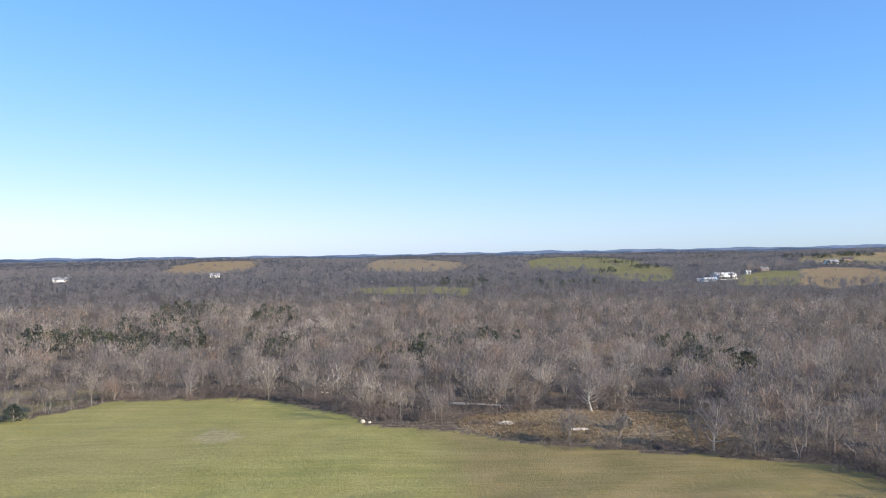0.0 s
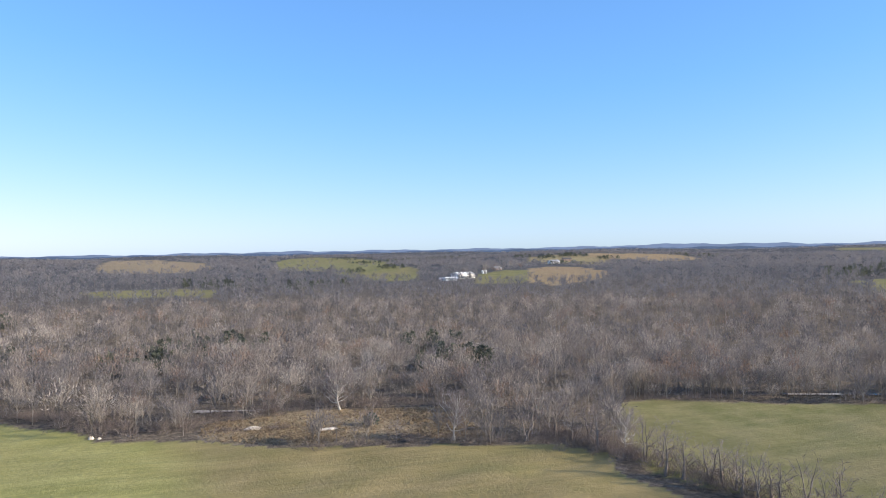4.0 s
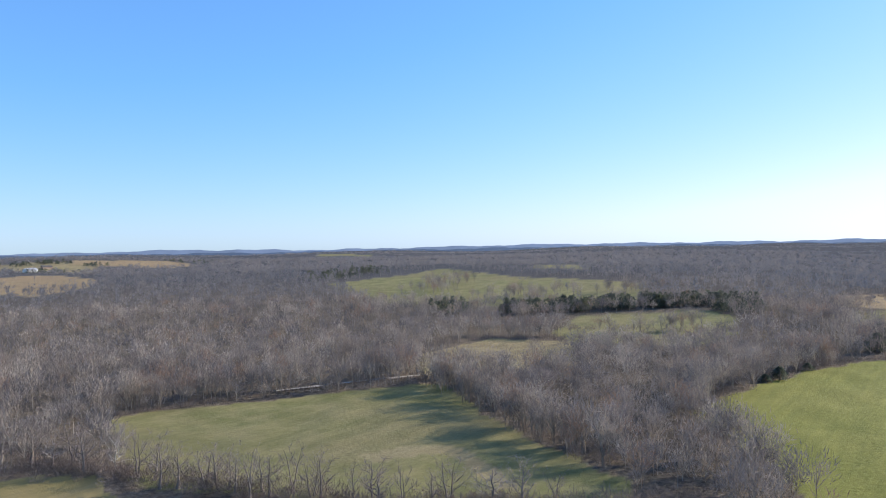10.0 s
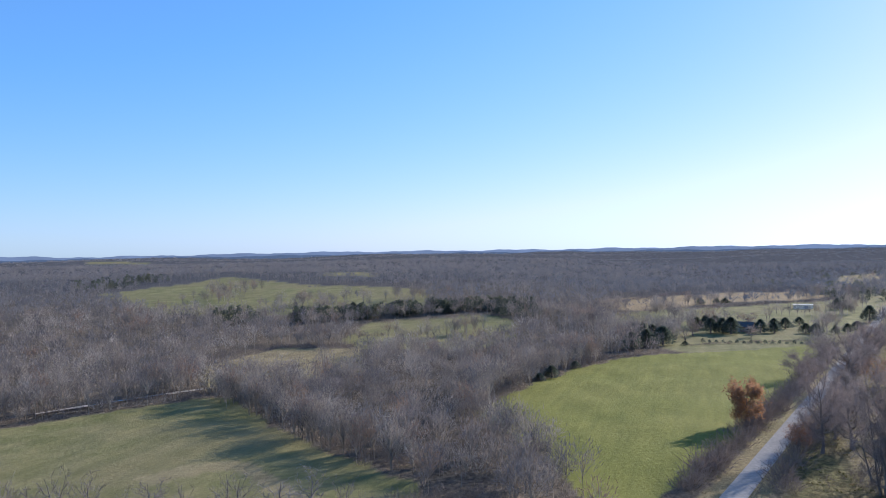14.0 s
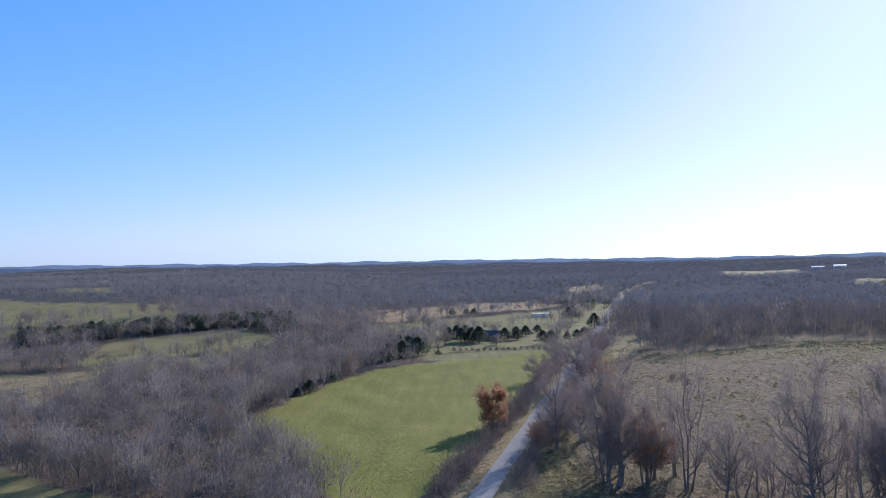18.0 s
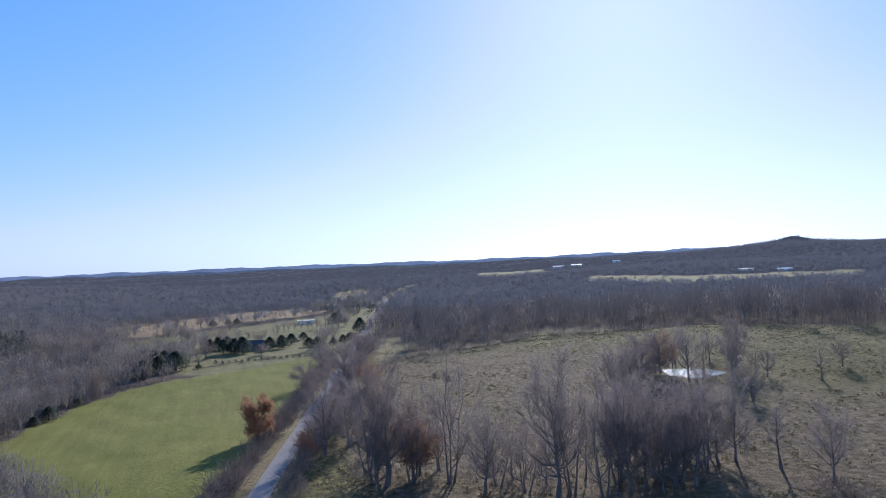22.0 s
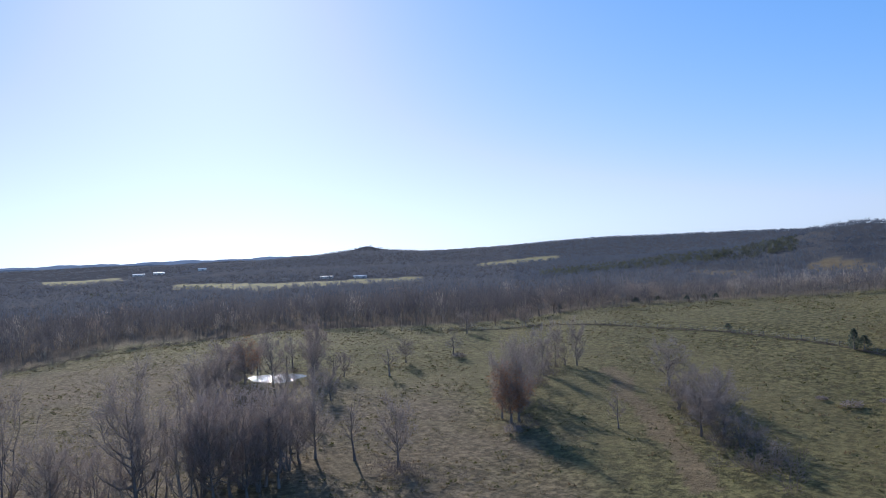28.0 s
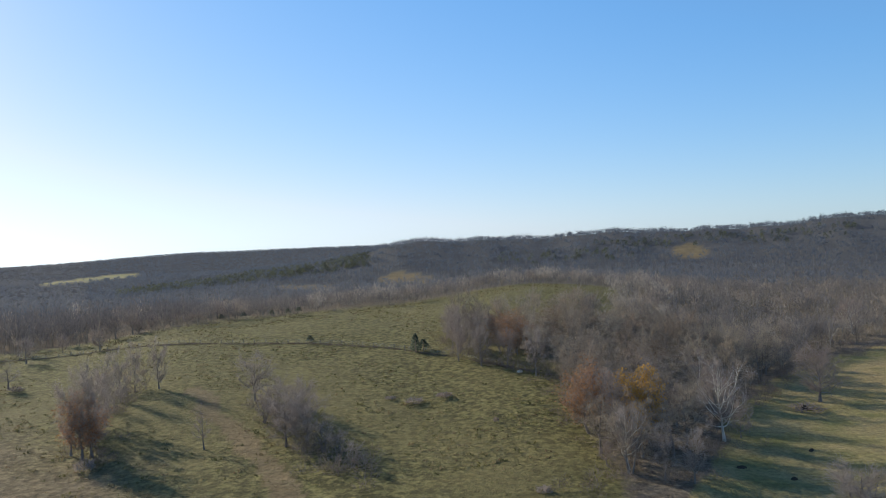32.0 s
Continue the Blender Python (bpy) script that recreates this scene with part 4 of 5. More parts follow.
stand_mixed([bare_kind(31 + k, "tall leafless tree in the clump below the pond", **mid_kw) for k in range(3)], POND_TREES, 16.5, 8, 3, "trees below the pond")
stand_mixed([bare_kind(36, "leafless tree on the pond's bank", **thin_kw), bare_kind(37, "small leafless tree on the pond's bank", **mid_kw)], BANK_TREES, 15, 8, 4, "trees on the pond's bank")
stand_mixed([bare_kind(41, "lone leafless tree casting a long shadow on the pasture", **thin_kw), bare_kind(42, "lone low leafless tree on the green hillside", **mid_kw)], LOOSE_TREES, 14.5, 8, 5, "lone pasture trees")
stand_mixed([bare_kind(51, "leafless tree in the clump over the gully", **mid_kw), bare_kind(52, "many-stemmed leafless tree over the gully", **stem_kw)], GULLY_TREES, 14.5, 8.5, 6, "trees over the gully")
stand_mixed([bare_kind(61, "leafless tree in the hollow of the pasture", **mid_kw), bare_kind(62, "many-stemmed grey thicket tree in the hollow", **stem_kw)], HOLLOW_TREES, 13, 8.5, 7, "trees in the hollow")
stand_mixed([bare_kind(71 + k, "leafless tree at the wood's edge above the meadow", **mid_kw) for k in range(3)], WOOD_EDGE, 16, 9.5, 8, "trees at the wood's edge")
stand_mixed([bare_kind(81, "leafless tree in the hedgerow between the fields", **hedge_kw), bare_kind(82, "gnarled leafless tree in the hedgerow", **dict(hedge_kw, stems=2)), bare_kind(83, "thin leafless tree in the hedgerow", **dict(hedge_kw, spread=3.2, fill=40))], HEDGE_TREES, 14, 8, 9, "hedgerow trees")
stand_mixed([bare_kind(91, "leafless tree beside the country road", **mid_kw), bare_kind(92, "spreading leafless tree beside the country road", **oak_kw)], ROAD_TREES, 17, 11, 10, "roadside trees")
stand(tree_thing("meadow_tree", 95, "lone rounded leafless tree on the striped meadow", **oak_kw), [(-59, -209, 16, 13), (-41, -122, 13, 16)], 20, 14, 11)
VALLEY_TREES = [(405, 10, 11, 9), (395, 2, 10, 8), (415, -2, 12, 10), (446, -22, 12, 10), (452, -32, 13, 11), (441, -38, 11, 9), (410, -30, 9, 8), (500, 40, 10, 8), (540, 48, 10, 8), (560, 30, 9, 8),
                (600, 20, 9, 8), (640, -10, 9, 8), (470, 50, 11, 9), (520, 58, 11, 9), (560, 60, 11, 9), (620, 48, 10, 9), (700, 20, 10, 9), (660, -60, 9, 8), (590, -20, 9, 8), (480, -75, 9, 8), (395, -58, 9, 8), (520, -30, 9, 9)]
stand_mixed([bare_kind(96, "leafless tree round the valley farmhouse", **mid_kw), bare_kind(97, "bushy leafless tree along the valley fields", **stem_kw)], VALLEY_TREES, 15, 9, 24, "valley farm trees")
SLOPE_THICKET = [(150, -40, 20, 10), (140, -55, 13, 9), (128, -65, 14, 9), (157, -48, 16, 8), (146, -47, 18, 9), (133, -58, 13, 8), (123, -69, 13, 8), (161, -33, 18, 9), (154, -33, 19, 9), (148, -33, 17, 8), (125, -82, 15, 9), (132, -90, 13, 9), (127, -94, 12, 8), (138, -94, 12, 8), (128, -75, 15, 8), (121, -83, 14, 8)]
stand_mixed([bare_kind(131, "many-stemmed leafless tree at the pasture's foot", **stem_kw), bare_kind(132, "tangled leafless tree at the pasture's foot", **stem_kw)], SLOPE_THICKET, 12.5, 8, 50, "thicket trees at the pasture's foot")
CREST_TREES = [(189, -268, 9.0, 7.0), (204, -314, 12.7, 9.3), (200, -312, 11.4, 8.6), (194, -329, 10.1, 7.9), (182, -334, 13.8, 7.2), (178, -345, 12.5, 9.5), (179, -354, 11.2, 8.8), (162, -362, 9.9, 8.1), (207, -270, 13.6, 7.4), (204, -246, 12.3, 9.7), (180, -385, 11.0, 9.0), (167, -342, 9.7, 8.3), (200, -323, 13.4, 7.6), (204, -301, 12.1, 9.9), (186, -330, 10.8, 9.2), (165, -395, 9.5, 8.5), (139, -378, 13.2, 7.8)]
stand_mixed([bare_kind(141, "leafless tree standing before the crest wood", **mid_kw), bare_kind(142, "spreading leafless tree at the pasture's far edge", **hill_kw0)], CREST_TREES, 15, 9, 60, "trees at the pasture's far edge")
# pale-barked sycamores
PALE = [(61, 172, 14, 8.5), (42, 217, 14, 10), (-86, 254, 13, 6), (-16, 238, 13, 5), (-28, -167, 23, 11), (-7, -144, 16, 6), (-28, -204, 17, 9), (-107, -331, 19, 11), (163, 63, 13, 7), (200, 100, 13, 9), (93, 147, 13, 8)]
stand_mixed([tree_thing("sycamore", 101, "pale-barked leafless sycamore by the creek", bark=M_PALE, **mid_kw), tree_thing("sycamore", 102, "tall pale-limbed sycamore at the wood's edge", bark=M_PALE, **mid_kw)], PALE, 16, 9, 12, "sycamores")
# trees that keep dead leaves
stand(tree_thing("orange_oak", 111, "roadside oak with dense orange-brown leaves", leaves=(2, 0.5, 0.3), leaf_mat=M_ORANGE, **mid_kw), [(203, -13, 12.5, 8.0)], 15, 9, 13)
stand(tree_thing("ochre_tree", 112, "tree with ochre-yellow leaves at the wood's edge", leaves=(1, 0.5, 0.4), leaf_mat=M_YELLOW, **mid_kw), [(-11, -160, 18, 8.5)], 16, 9, 14)
stand(tree_thing("russet_oak", 113, "oak with thin russet leaves among bare trees", leaves=(1, 0.36, 0.3), leaf_mat=M_RUSSET, **mid_kw),
      [(0, -165, 16, 11), (210, -141, 14, 10), (109, -147, 15, 8.5), (183, -23, 7, 5), (270, -57, 10, 9), (203, -46, 11, 6.4), (152, -41, 14, 9), (22, -240, 14, 9), (30, -262, 10, 8)], 16, 9.5, 15)

# the hill wood, tree by tree
hill_kw = dict(h=14, spread=4.2, limbs=17, forks=7, twigs=7, twig_len=1.4, twig_wide=0.07, low=0.16, fill=450, twig=M_GREYTWIG)
r = random.Random(31)
spots = []
while len(spots) < 104:
    x, y = r.uniform(-60, 47), r.uniform(-302, -132)
    if bool(inside(np.array(x), np.array(y), HILL_WOOD)) and all((x - q[0]) ** 2 + (y - q[1]) ** 2 > 40 for q in spots):
        d = math.hypot(x, y)  # lower by the meadow and towards the crest, to fit the camera's view
        tall = (9.5, 14.0) if d < 205 else (13.0, 17.5) if d < 272 else (7.0, 10.5)
        spots.append((x, y, r.uniform(*tall), r.uniform(6.0, 10.0)))
west = [q for q in spots if q[1] < -225 and q[0] > -20]
rest = [q for q in spots if q not in west]
stand_mixed([bare_kind(121, "leafless oak in the wood between pasture and meadow", **hill_kw), bare_kind(122, "tall grey leafless tree in the hill wood", **hill_kw),
             bare_kind(123, "many-stemmed leafless tree in the hill wood", **dict(hill_kw, stems=3)), bare_kind(124, "grey-barked tree in the hill wood", **dict(hill_kw, low=0.3))], rest + west[1::2], 14, 8, 40, "trees of the hill wood")
stand_mixed([tree_thing("russet_oak", 125, "oak with a few dull brown leaves on the wood's crest", leaves=(1, 0.26, 0.3), leaf_mat=M_DULL, **hill_kw), bare_kind(126, "brown leafless oak on the wood's crest", **hill_kw)], west[::2], 14, 8, 45, "oaks on the wood's crest")

# ---- cedars ----
CEDARS = [(392, 27, 10, 8), (388, 22, 11, 8), (396, 18, 10, 7), (386, 14, 8, 6), (452, -4, 9, 6), (452, -9, 9.5, 6), (453, -14, 10, 7), (432, -36, 9, 6), (434, -43, 8, 6), (598, -101, 10, 8), (600, -107, 9, 6), (688, -122, 8, 6), (668, -29, 6, 6), (652, -9, 6, 6), (665, -22, 6, 5), (457, -45, 7, 5.5), (458, -51, 8.4, 6.3), (481, -61, 5.5, 5), (433, -58, 7.3, 5.9), (433, -63, 6.7, 6), (433, -72, 6, 4), (440, -79, 6, 4.7), (459, -87, 6, 6.3), (503, -102, 12, 8),
          (372, 2, 2.8, 2.8), (429, -11, 9.8, 7), (430, -17, 11, 8), (425, -21, 11, 8), (364, 19, 11, 9), (371, 12, 11, 9), (352, 25, 10.8, 8), (267, 47, 5.7, 4.5), (260, 50, 4, 3.6)]
SMALL_CEDARS = [(46, 195, 3.5, 4.3), (101, -267, 2.6, 2.6), (54, -249, 4.5, 3.9), (-124, 216, 6, 6), (291, 42, 3.4, 4), (166, -383, 3, 3), (158, -386, 3, 3), (156, -397, 3, 3.4), (171, -359, 3.4, 3), (176, -345, 3, 3)]
stand_mixed([cedar_thing(5, "dark green cedar near the farmhouse", h=9, wide=2.7, clumps=1800, size=0.48), cedar_thing(6, "broad dark cedar in the valley pasture", h=9, wide=3.0, clumps=1800, size=0.5)], CEDARS, 11, 6.0, 20, "cedars in the valley")
stand_mixed([cedar_thing(8, "small rounded dark green cedar in open grass", h=4, wide=2.0, clumps=600, size=0.4)], SMALL_CEDARS, 4, 4, 21, "small cedars in open grass")
stand(cedar_thing(9, "narrow cedar beside the pasture fence", h=6, wide=1.6, clumps=700, size=0.4), [(56, -246, 6.4, 3.6)], 6, 3.4, 22)
# low fence-row cedars round the farmhouse lawn
row = [(383 + 0.0 * k, -6 - 3.1 * k, 2.2 + 0.5 * math.sin(3 * k), 2.4) for k in range(16)]
hedge_cedar = cedar_thing(10, "knee-high cedar in a row along the lawn fence", h=3, wide=1.4, clumps=220, size=0.4)
stand(hedge_cedar, row, 3, 2.8, 23, "cedars along the lawn fence")

# ---- thickets, brush and tussocks ----


def bush_mesh(seed, h, wide, twigs, length, width):
    r = np.random.default_rng(seed)
    a, q = r.uniform(0, 6.28, twigs), np.sqrt(r.uniform(0, 1, twigs))
    z = h * r.uniform(0, 0.75, twigs) * (1 - 0.5 * q)
    p = np.stack([wide * q * np.cos(a), wide * q * np.sin(a), z], -1)
    d = np.stack([np.cos(a) * q, np.sin(a) * q, np.full(twigs, 1.0)], -1) + r.normal(0, 0.5, (twigs, 3))
    return blades(r, p, d, length * r.uniform(0.5, 1.2, twigs), width, np.stack([np.cos(a) * q, np.sin(a) * q, 0.2 + z / h], -1), 0.6)


def along(rng, line, n, side):
    """Points strewn along a line, up to side metres off it."""
    p = np.array(line, float)
    d = np.r_[0, np.cumsum(np.linalg.norm(np.diff(p, axis=0), axis=1))]
    s = rng.uniform(0, d[-1], n)
    x, y = np.interp(s, d, p[:, 0]), np.interp(s, d, p[:, 1])
    return x + rng.normal(0, side, n), y + rng.normal(0, side, n)


rng = np.random.default_rng(77)
tall_bush = [bush_mesh(k, 4.5, 2.0, 58, 1.7, 0.1) for k in range(4)]
low_bush = [bush_mesh(10 + k, 1.4, 1.3, 36, 0.8, 0.08) for k in range(4)]
tuft = [bush_mesh(20 + k, 0.14, 0.45, 6, 0.42, 0.24) for k in range(5)]


def lanes(x, y):
    return np.abs(off_road(x, y)) > 4.2


for label, line, n, side, kinds, lo, hi in [
    ("grey roadside thicket north of the road", [(146, 1), (185, -10), (236, -25), (300, -42), (345, -55)], 280, 1.3, tall_bush, 0.5, 1.4),
    ("grey roadside thicket south of the road", [(148, -13.5), (165, -18), (200, -28), (260, -44), (340, -66), (400, -83)], 300, 1.5, tall_bush, 0.6, 1.4),
    ("tangled hedgerow brush between the fields", [(84, 172), (90, 145), (94, 125), (97, 108), (103, 88), (112, 66), (124, 46), (134, 36)], 420, 2.8, tall_bush, 0.4, 1.1),
    ("dark weeds beside the gravel heap", [(8, 203), (12, 202), (21, 201), (26, 200)], 26, 1.0, low_bush, 0.7, 1.3),
    ("brown brush at the edge of the scrub", [(24, 178), (40, 176), (56, 173), (70, 168), (84, 160)], 120, 2.0, tall_bush, 0.3, 0.65),
    ("brushy wood edge behind the green field", [(-155, 240), (-118, 250), (-72, 251), (-44, 243), (-28, 226), (-14, 208), (0, 214), (30, 226), (70, 216)], 420, 3.5, tall_bush, 0.35, 1.1),
    ("brush in the clump below the pond", [(118, -76), (128, -86), (140, -96), (170, -112), (195, -132)], 60, 5.0, tall_bush, 0.3, 0.8),
    ("brush round the pond's bank", [(190, -150), (200, -164), (214, -156), (218, -146), (210, -135)], 40, 1.2, tall_bush, 0.25, 0.7),
    ("brush under the gully clump", [(104, -144), (116, -160), (128, -180), (130, -199)], 70, 3.0, tall_bush, 0.3, 0.9),
    ("grey thicket filling the hollow", [(86, -188), (74, -174), (62, -158), (50, -144), (42, -136)], 80, 3.4, tall_bush, 0.5, 1.2),
    ("brush at the pasture's bottom", [(116, -70), (128, -62), (140, -52), (152, -40), (164, -30)], 70, 4.5, tall_bush, 0.3, 0.8),
    ("brush on the bank by the lone trees", [(110, -108), (104, -104), (98, -108)], 26, 3.0, tall_bush, 0.5, 0.9),
    ("brushy wood edge above the meadow", [(-2, -132), (-6, -150), (4, -190), (10, -212), (40, -240), (46, -270)], 170, 3.0, tall_bush, 0.4, 1.0),
    ("brush between wood and meadow", [(-14, -134), (-24, -160), (-38, -200), (-66, -256), (-100, -290)], 150, 3.0, tall_bush, 0.4, 1.0),
    ("low brush along the pasture's bank", [(218, -250), (184, -266), (145, -263), (100, -262), (65, -252), (43, -238), (10, -213)], 900, 0.35, low_bush, 0.35, 0.65),
    ("shrub row between the valley fields", [(372, 0), (388, -30), (400, -62)], 60, 1.5, low_bush, 0.6, 1.4),
    ("brushy fence row along the stubble field", [(530, 44), (625, -36), (700, -110), (790, -150)], 110, 2.0, tall_bush, 0.4, 0.9),
    ("brush along the tan field's far side", [(548, 74), (643, 52), (830, -3), (890, -122)], 110, 2.5, tall_bush, 0.5, 1.1),
    ("brush along the small dry field", [(254, 198), (300, 205), (334, 190), (332, 138), (286, 126), (248, 174)], 120, 2.4, tall_bush, 0.5, 1.1),
    ("brush round the valley hay field", [(402, 224), (384, 176), (402, 94), (452, 90), (494, 130)], 120, 2.4, tall_bush, 0.5, 1.1),
    ("brush on the creek's near bank", [(-150, 272), (-90, 256), (-30, 238), (10, 223), (30, 218)], 120, 1.5, tall_bush, 0.4, 0.8),
    ("brush on the creek's bank by the pasture", [(64, 213), (86, 207), (120, 198), (150, 187), (172, 179), (200, 165), (218, 152)], 150, 1.2, tall_bush, 0.3, 0.65),
    # two crest rows are added in place of the shade at the trunks' feet
    ("brush added to darken the crest's far side", [(215, -288), (176, -312), (150, -346), (93, -385)], 150, 1.6, tall_bush, 0.25, 0.55),
    ("brush added to darken the wood's edge on the crest", [(345, -92), (364, -142), (382, -180), (347, -212), (258, -244)], 230, 2.0, tall_bush, 0.25, 0.65),
    ("brush along the wood by the hay field", [(205, 152), (212, 138), (190, 112), (165, 84), (150, 60), (172, 46), (209, 62), (255, 55), (318, 37), (336, 20)], 260, 2.6, tall_bush, 0.4, 1.0),
]:
    x, y = along(rng, line, n, side)
    k = lanes(x, y)
    stuff("thicket", label, "brush", kinds, M_WEED, on_land(x[k], y[k]), rng, lo, hi)
# undergrowth of the nearer woods
x, y = scatter(rng, 90, 340, 6.2)
k = ~open_land(x, y) & ~inside(x, y, [(-70, -60), (60, -60), (60, -310), (-70, -310)])
stuff("undergrowth", "brown undergrowth beneath the leafless trees", "brush", [bush_mesh(30 + k2, 3.2, 2.4, 26, 1.5, 0.13) for k2 in range(4)], M_WOOD, on_land(x[k], y[k]), rng, 0.5, 1.3, rng.uniform(0, 0.85, int(k.sum())))
edge_kinds = [wood_tree(300 + k, 190, 0.14, 1.2, 12.5, 4.0, 12) for k in range(4)]
for label, line, n, side in [("leafless trees along the pasture's eastern edge", [(210, 146), (190, 120), (168, 94), (150, 62), (146, 52)], 80, 2.2), ("leafless trees along the hay field's edge", [(150, 30), (180, 46), (209, 64), (255, 57), (318, 39)], 60, 2.5),
                             ("leafless trees along the creek behind the pasture", [(120, 204), (150, 193), (175, 186), (205, 172), (228, 160)], 60, 2.5), ("leafless trees between the valley fields", [(345, 30), (400, 30), (470, 60), (530, 62)], 60, 6.0),
                             ("leafless trees along the stubble field", [(556, 62), (575, 32), (600, 8), (690, -40), (708, -92), (766, -128)], 46, 4.0), ("young wood on the hillside field", [(508, 356), (560, 380), (640, 412)], 50, 14.0),
                             ("leafless trees between the crop strip and the dry field", [(340, 205), (350, 178), (372, 142), (412, 116)], 46, 5.0), ("leafless trees below the hillside field", [(480, 300), (522, 290), (560, 240), (600, 190)], 60, 9.0),
                             ("trees round the barn and farmhouse", [(310, 815), (350, 850), (385, 900), (420, 930)], 16, 9.0), ("hedge trees across the valley pasture", [(400, -60), (480, -80), (600, -112), (700, -130)], 36, 3.0), ("hedge trees by the farmhouse", [(385, 8), (420, 14), (470, 40), (505, 62)], 30, 3.0), ("hedge trees behind the farmhouse", [(460, -5), (510, 10), (560, 22)], 26, 4.0),
                             ("leafless trees round the valley lawns", [(400, 20), (440, 0), (480, -20), (520, -60), (560, -90)], 40, 9.0),
                             ("leafless trees scattered down the valley", [(700, -125), (800, -160), (900, -190), (1050, -230), (1250, -280)], 110, 26.0)]:
    x, y = along(rng, line, n, side)
    k = lanes(x, y)
    stuff("tree_row", label, "trees", edge_kinds, M_WOOD, on_land(x[k], y[k]), rng, 0.65, 1.15)
# separate low bushes on the hill
for bx, by, bh, bw in [(279, -85, 3.6, 2.0), (282, -90, 3.4, 1.8), (268, -87, 3.6, 2.1), (175, -206, 2.4, 4), (44, -189, 1.8, 4.2), (37, -194, 1.5, 3.8), (51, -192, 1.2, 2.4), (-53, -199, 2.6, 7), (21, -172, 1.4, 1.2), (8, -130, 1.5, 2.6), (104, -141, 3, 4)]:
    v, f = bush_mesh(int(bx * 7 + by) % 1000, 1.0, 0.5, 200, 0.35, 0.07 / max(bh, 1) + 0.025)
    ob = new("bush", mesh_from("bush", v * [bw, bw, bh], f, [M_WEED if bx > 260 else M_TWIG]))
    ob.location = (bx, by, float(land(bx, by)))
    tagged(ob, "low leafless brown bush in rough grass", "bush")
# tussocks of the rough hill, of the scrub and of the meadow
for label, poly, n, lo, hi in [("clumped tan and green pasture grass", FIELDS[11][1], 26000, 0.6, 1.6), ("tall dry grass and weeds of the scrub", FIELDS[2][1], 3600, 0.7, 1.5), ("dry verge grass beside the road", [(140, 3), (420, -74), (419, -79), (139, -2)], 900, 0.6, 1.4)]:
    p = np.array(poly, float)
    x, y = rng.uniform(p[:, 0].min(), p[:, 0].max(), n * 2), rng.uniform(p[:, 1].min(), p[:, 1].max(), n * 2)
    k = inside(x, y, poly) & (np.hypot(x, y) > 95) & lanes(x, y) & (np.hypot(x - 204, y + 148) > 12)
    k &= (np.sin(x / 7 + 2 * np.sin(y / 11)) + rng.normal(0, 0.8, len(x))) > -0.3
    stuff("tussocks", label, "grass", tuft, M_STRAW if "scrub" in label else M_TUFT, on_land(x[k], y[k]), rng, lo, hi)
# cedars scattered through the woods
cedar_lo = [cedar_tree(60 + k, 8.0, 2.6, 90, 1.1)[1] for k in range(4)]
px, py = [], []
for cx, cy, rad, n in [(-193, 379, 25, 52), (-146, 369, 27, 60), (-165, 440, 23, 28), (-178, 519, 23, 32), (-16, 317, 18, 40), (-77, 355, 16, 20), (106, 327, 16, 28), (97, 275, 14, 28), (107, 272, 11, 16), (10, 357, 25, 28), (-120, 500, 28, 28),
                       (445, 236, 15, 60), (463, 212, 15, 60), (487, 189, 15, 64), (507, 164, 15, 64), (523, 142, 15, 60), (540, 120, 14, 30), (425, 279, 16, 20), (500, 110, 16, 28), (620, 560, 34, 32), (690, 570, 23, 24),
                       (120, 740, 34, 20), (40, 800, 46, 28), (1000, -140, 70, 14), (760, -125, 40, 12), (700, -150, 26, 8), (900, -180, 60, 16)]:
    a, q = rng.uniform(0, 6.28, n), np.sqrt(rng.uniform(0, 1, n)) * rad
    px.append(cx + q * np.cos(a)), py.append(cy + q * np.sin(a))
px, py = np.concatenate(px), np.concatenate(py)
stuff("cedars_in_woods", "olive-green cedars among leafless trees", "trees", cedar_lo, M_CEDARS, on_land(px, py), rng, 0.55, 1.2)
px, py = [], []
for cx, cy, rad, n in [(352, 1750, 70, 16), (341, 1465, 40, 20), (432, 1554, 50, 26), (507, 1561, 50, 26), (567, 1587, 50, 24), (1128, 2104, 60, 20), (953, 1238, 60, 20), (1300, -250, 120, 30), (1050, -560, 100, 20), (698, 1287, 24, 14), (707, 1282, 24, 14), (636, 1278, 24, 14), (724, 1189, 24, 14), (621, 1330, 24, 14), (580, 1060, 40, 24), (200, 960, 26, 14), (270, 1020, 26, 14),
                       (-26, -1000, 50, 24), (-68, -1080, 60, 30), (-143, -1120, 60, 30), (-229, -1100, 60, 34), (-300, -1060, 60, 30), (60, -1020, 60, 30)]:
    a, q = rng.uniform(0, 6.28, n), np.sqrt(rng.uniform(0, 1, n)) * rad
    px.append(cx + q * np.cos(a)), py.append(cy + q * np.sin(a))
# the dark belt of cedars along the south hill's falling crest
a, q = np.radians(rng.uniform(146, 164, 800)), rng.uniform(1060, 1290, 800)
px.append(q * np.sin(a)), py.append(q * np.cos(a))
px, py = np.concatenate(px), np.concatenate(py)
stuff("far_cedars", "distant dark cedars on the hillsides", "trees", [cedar_tree(80 + k, 8.0, 3.4, 50, 1.9)[1] for k in range(3)], M_CEDARS, on_land(px, py), rng, 0.45, 0.9)

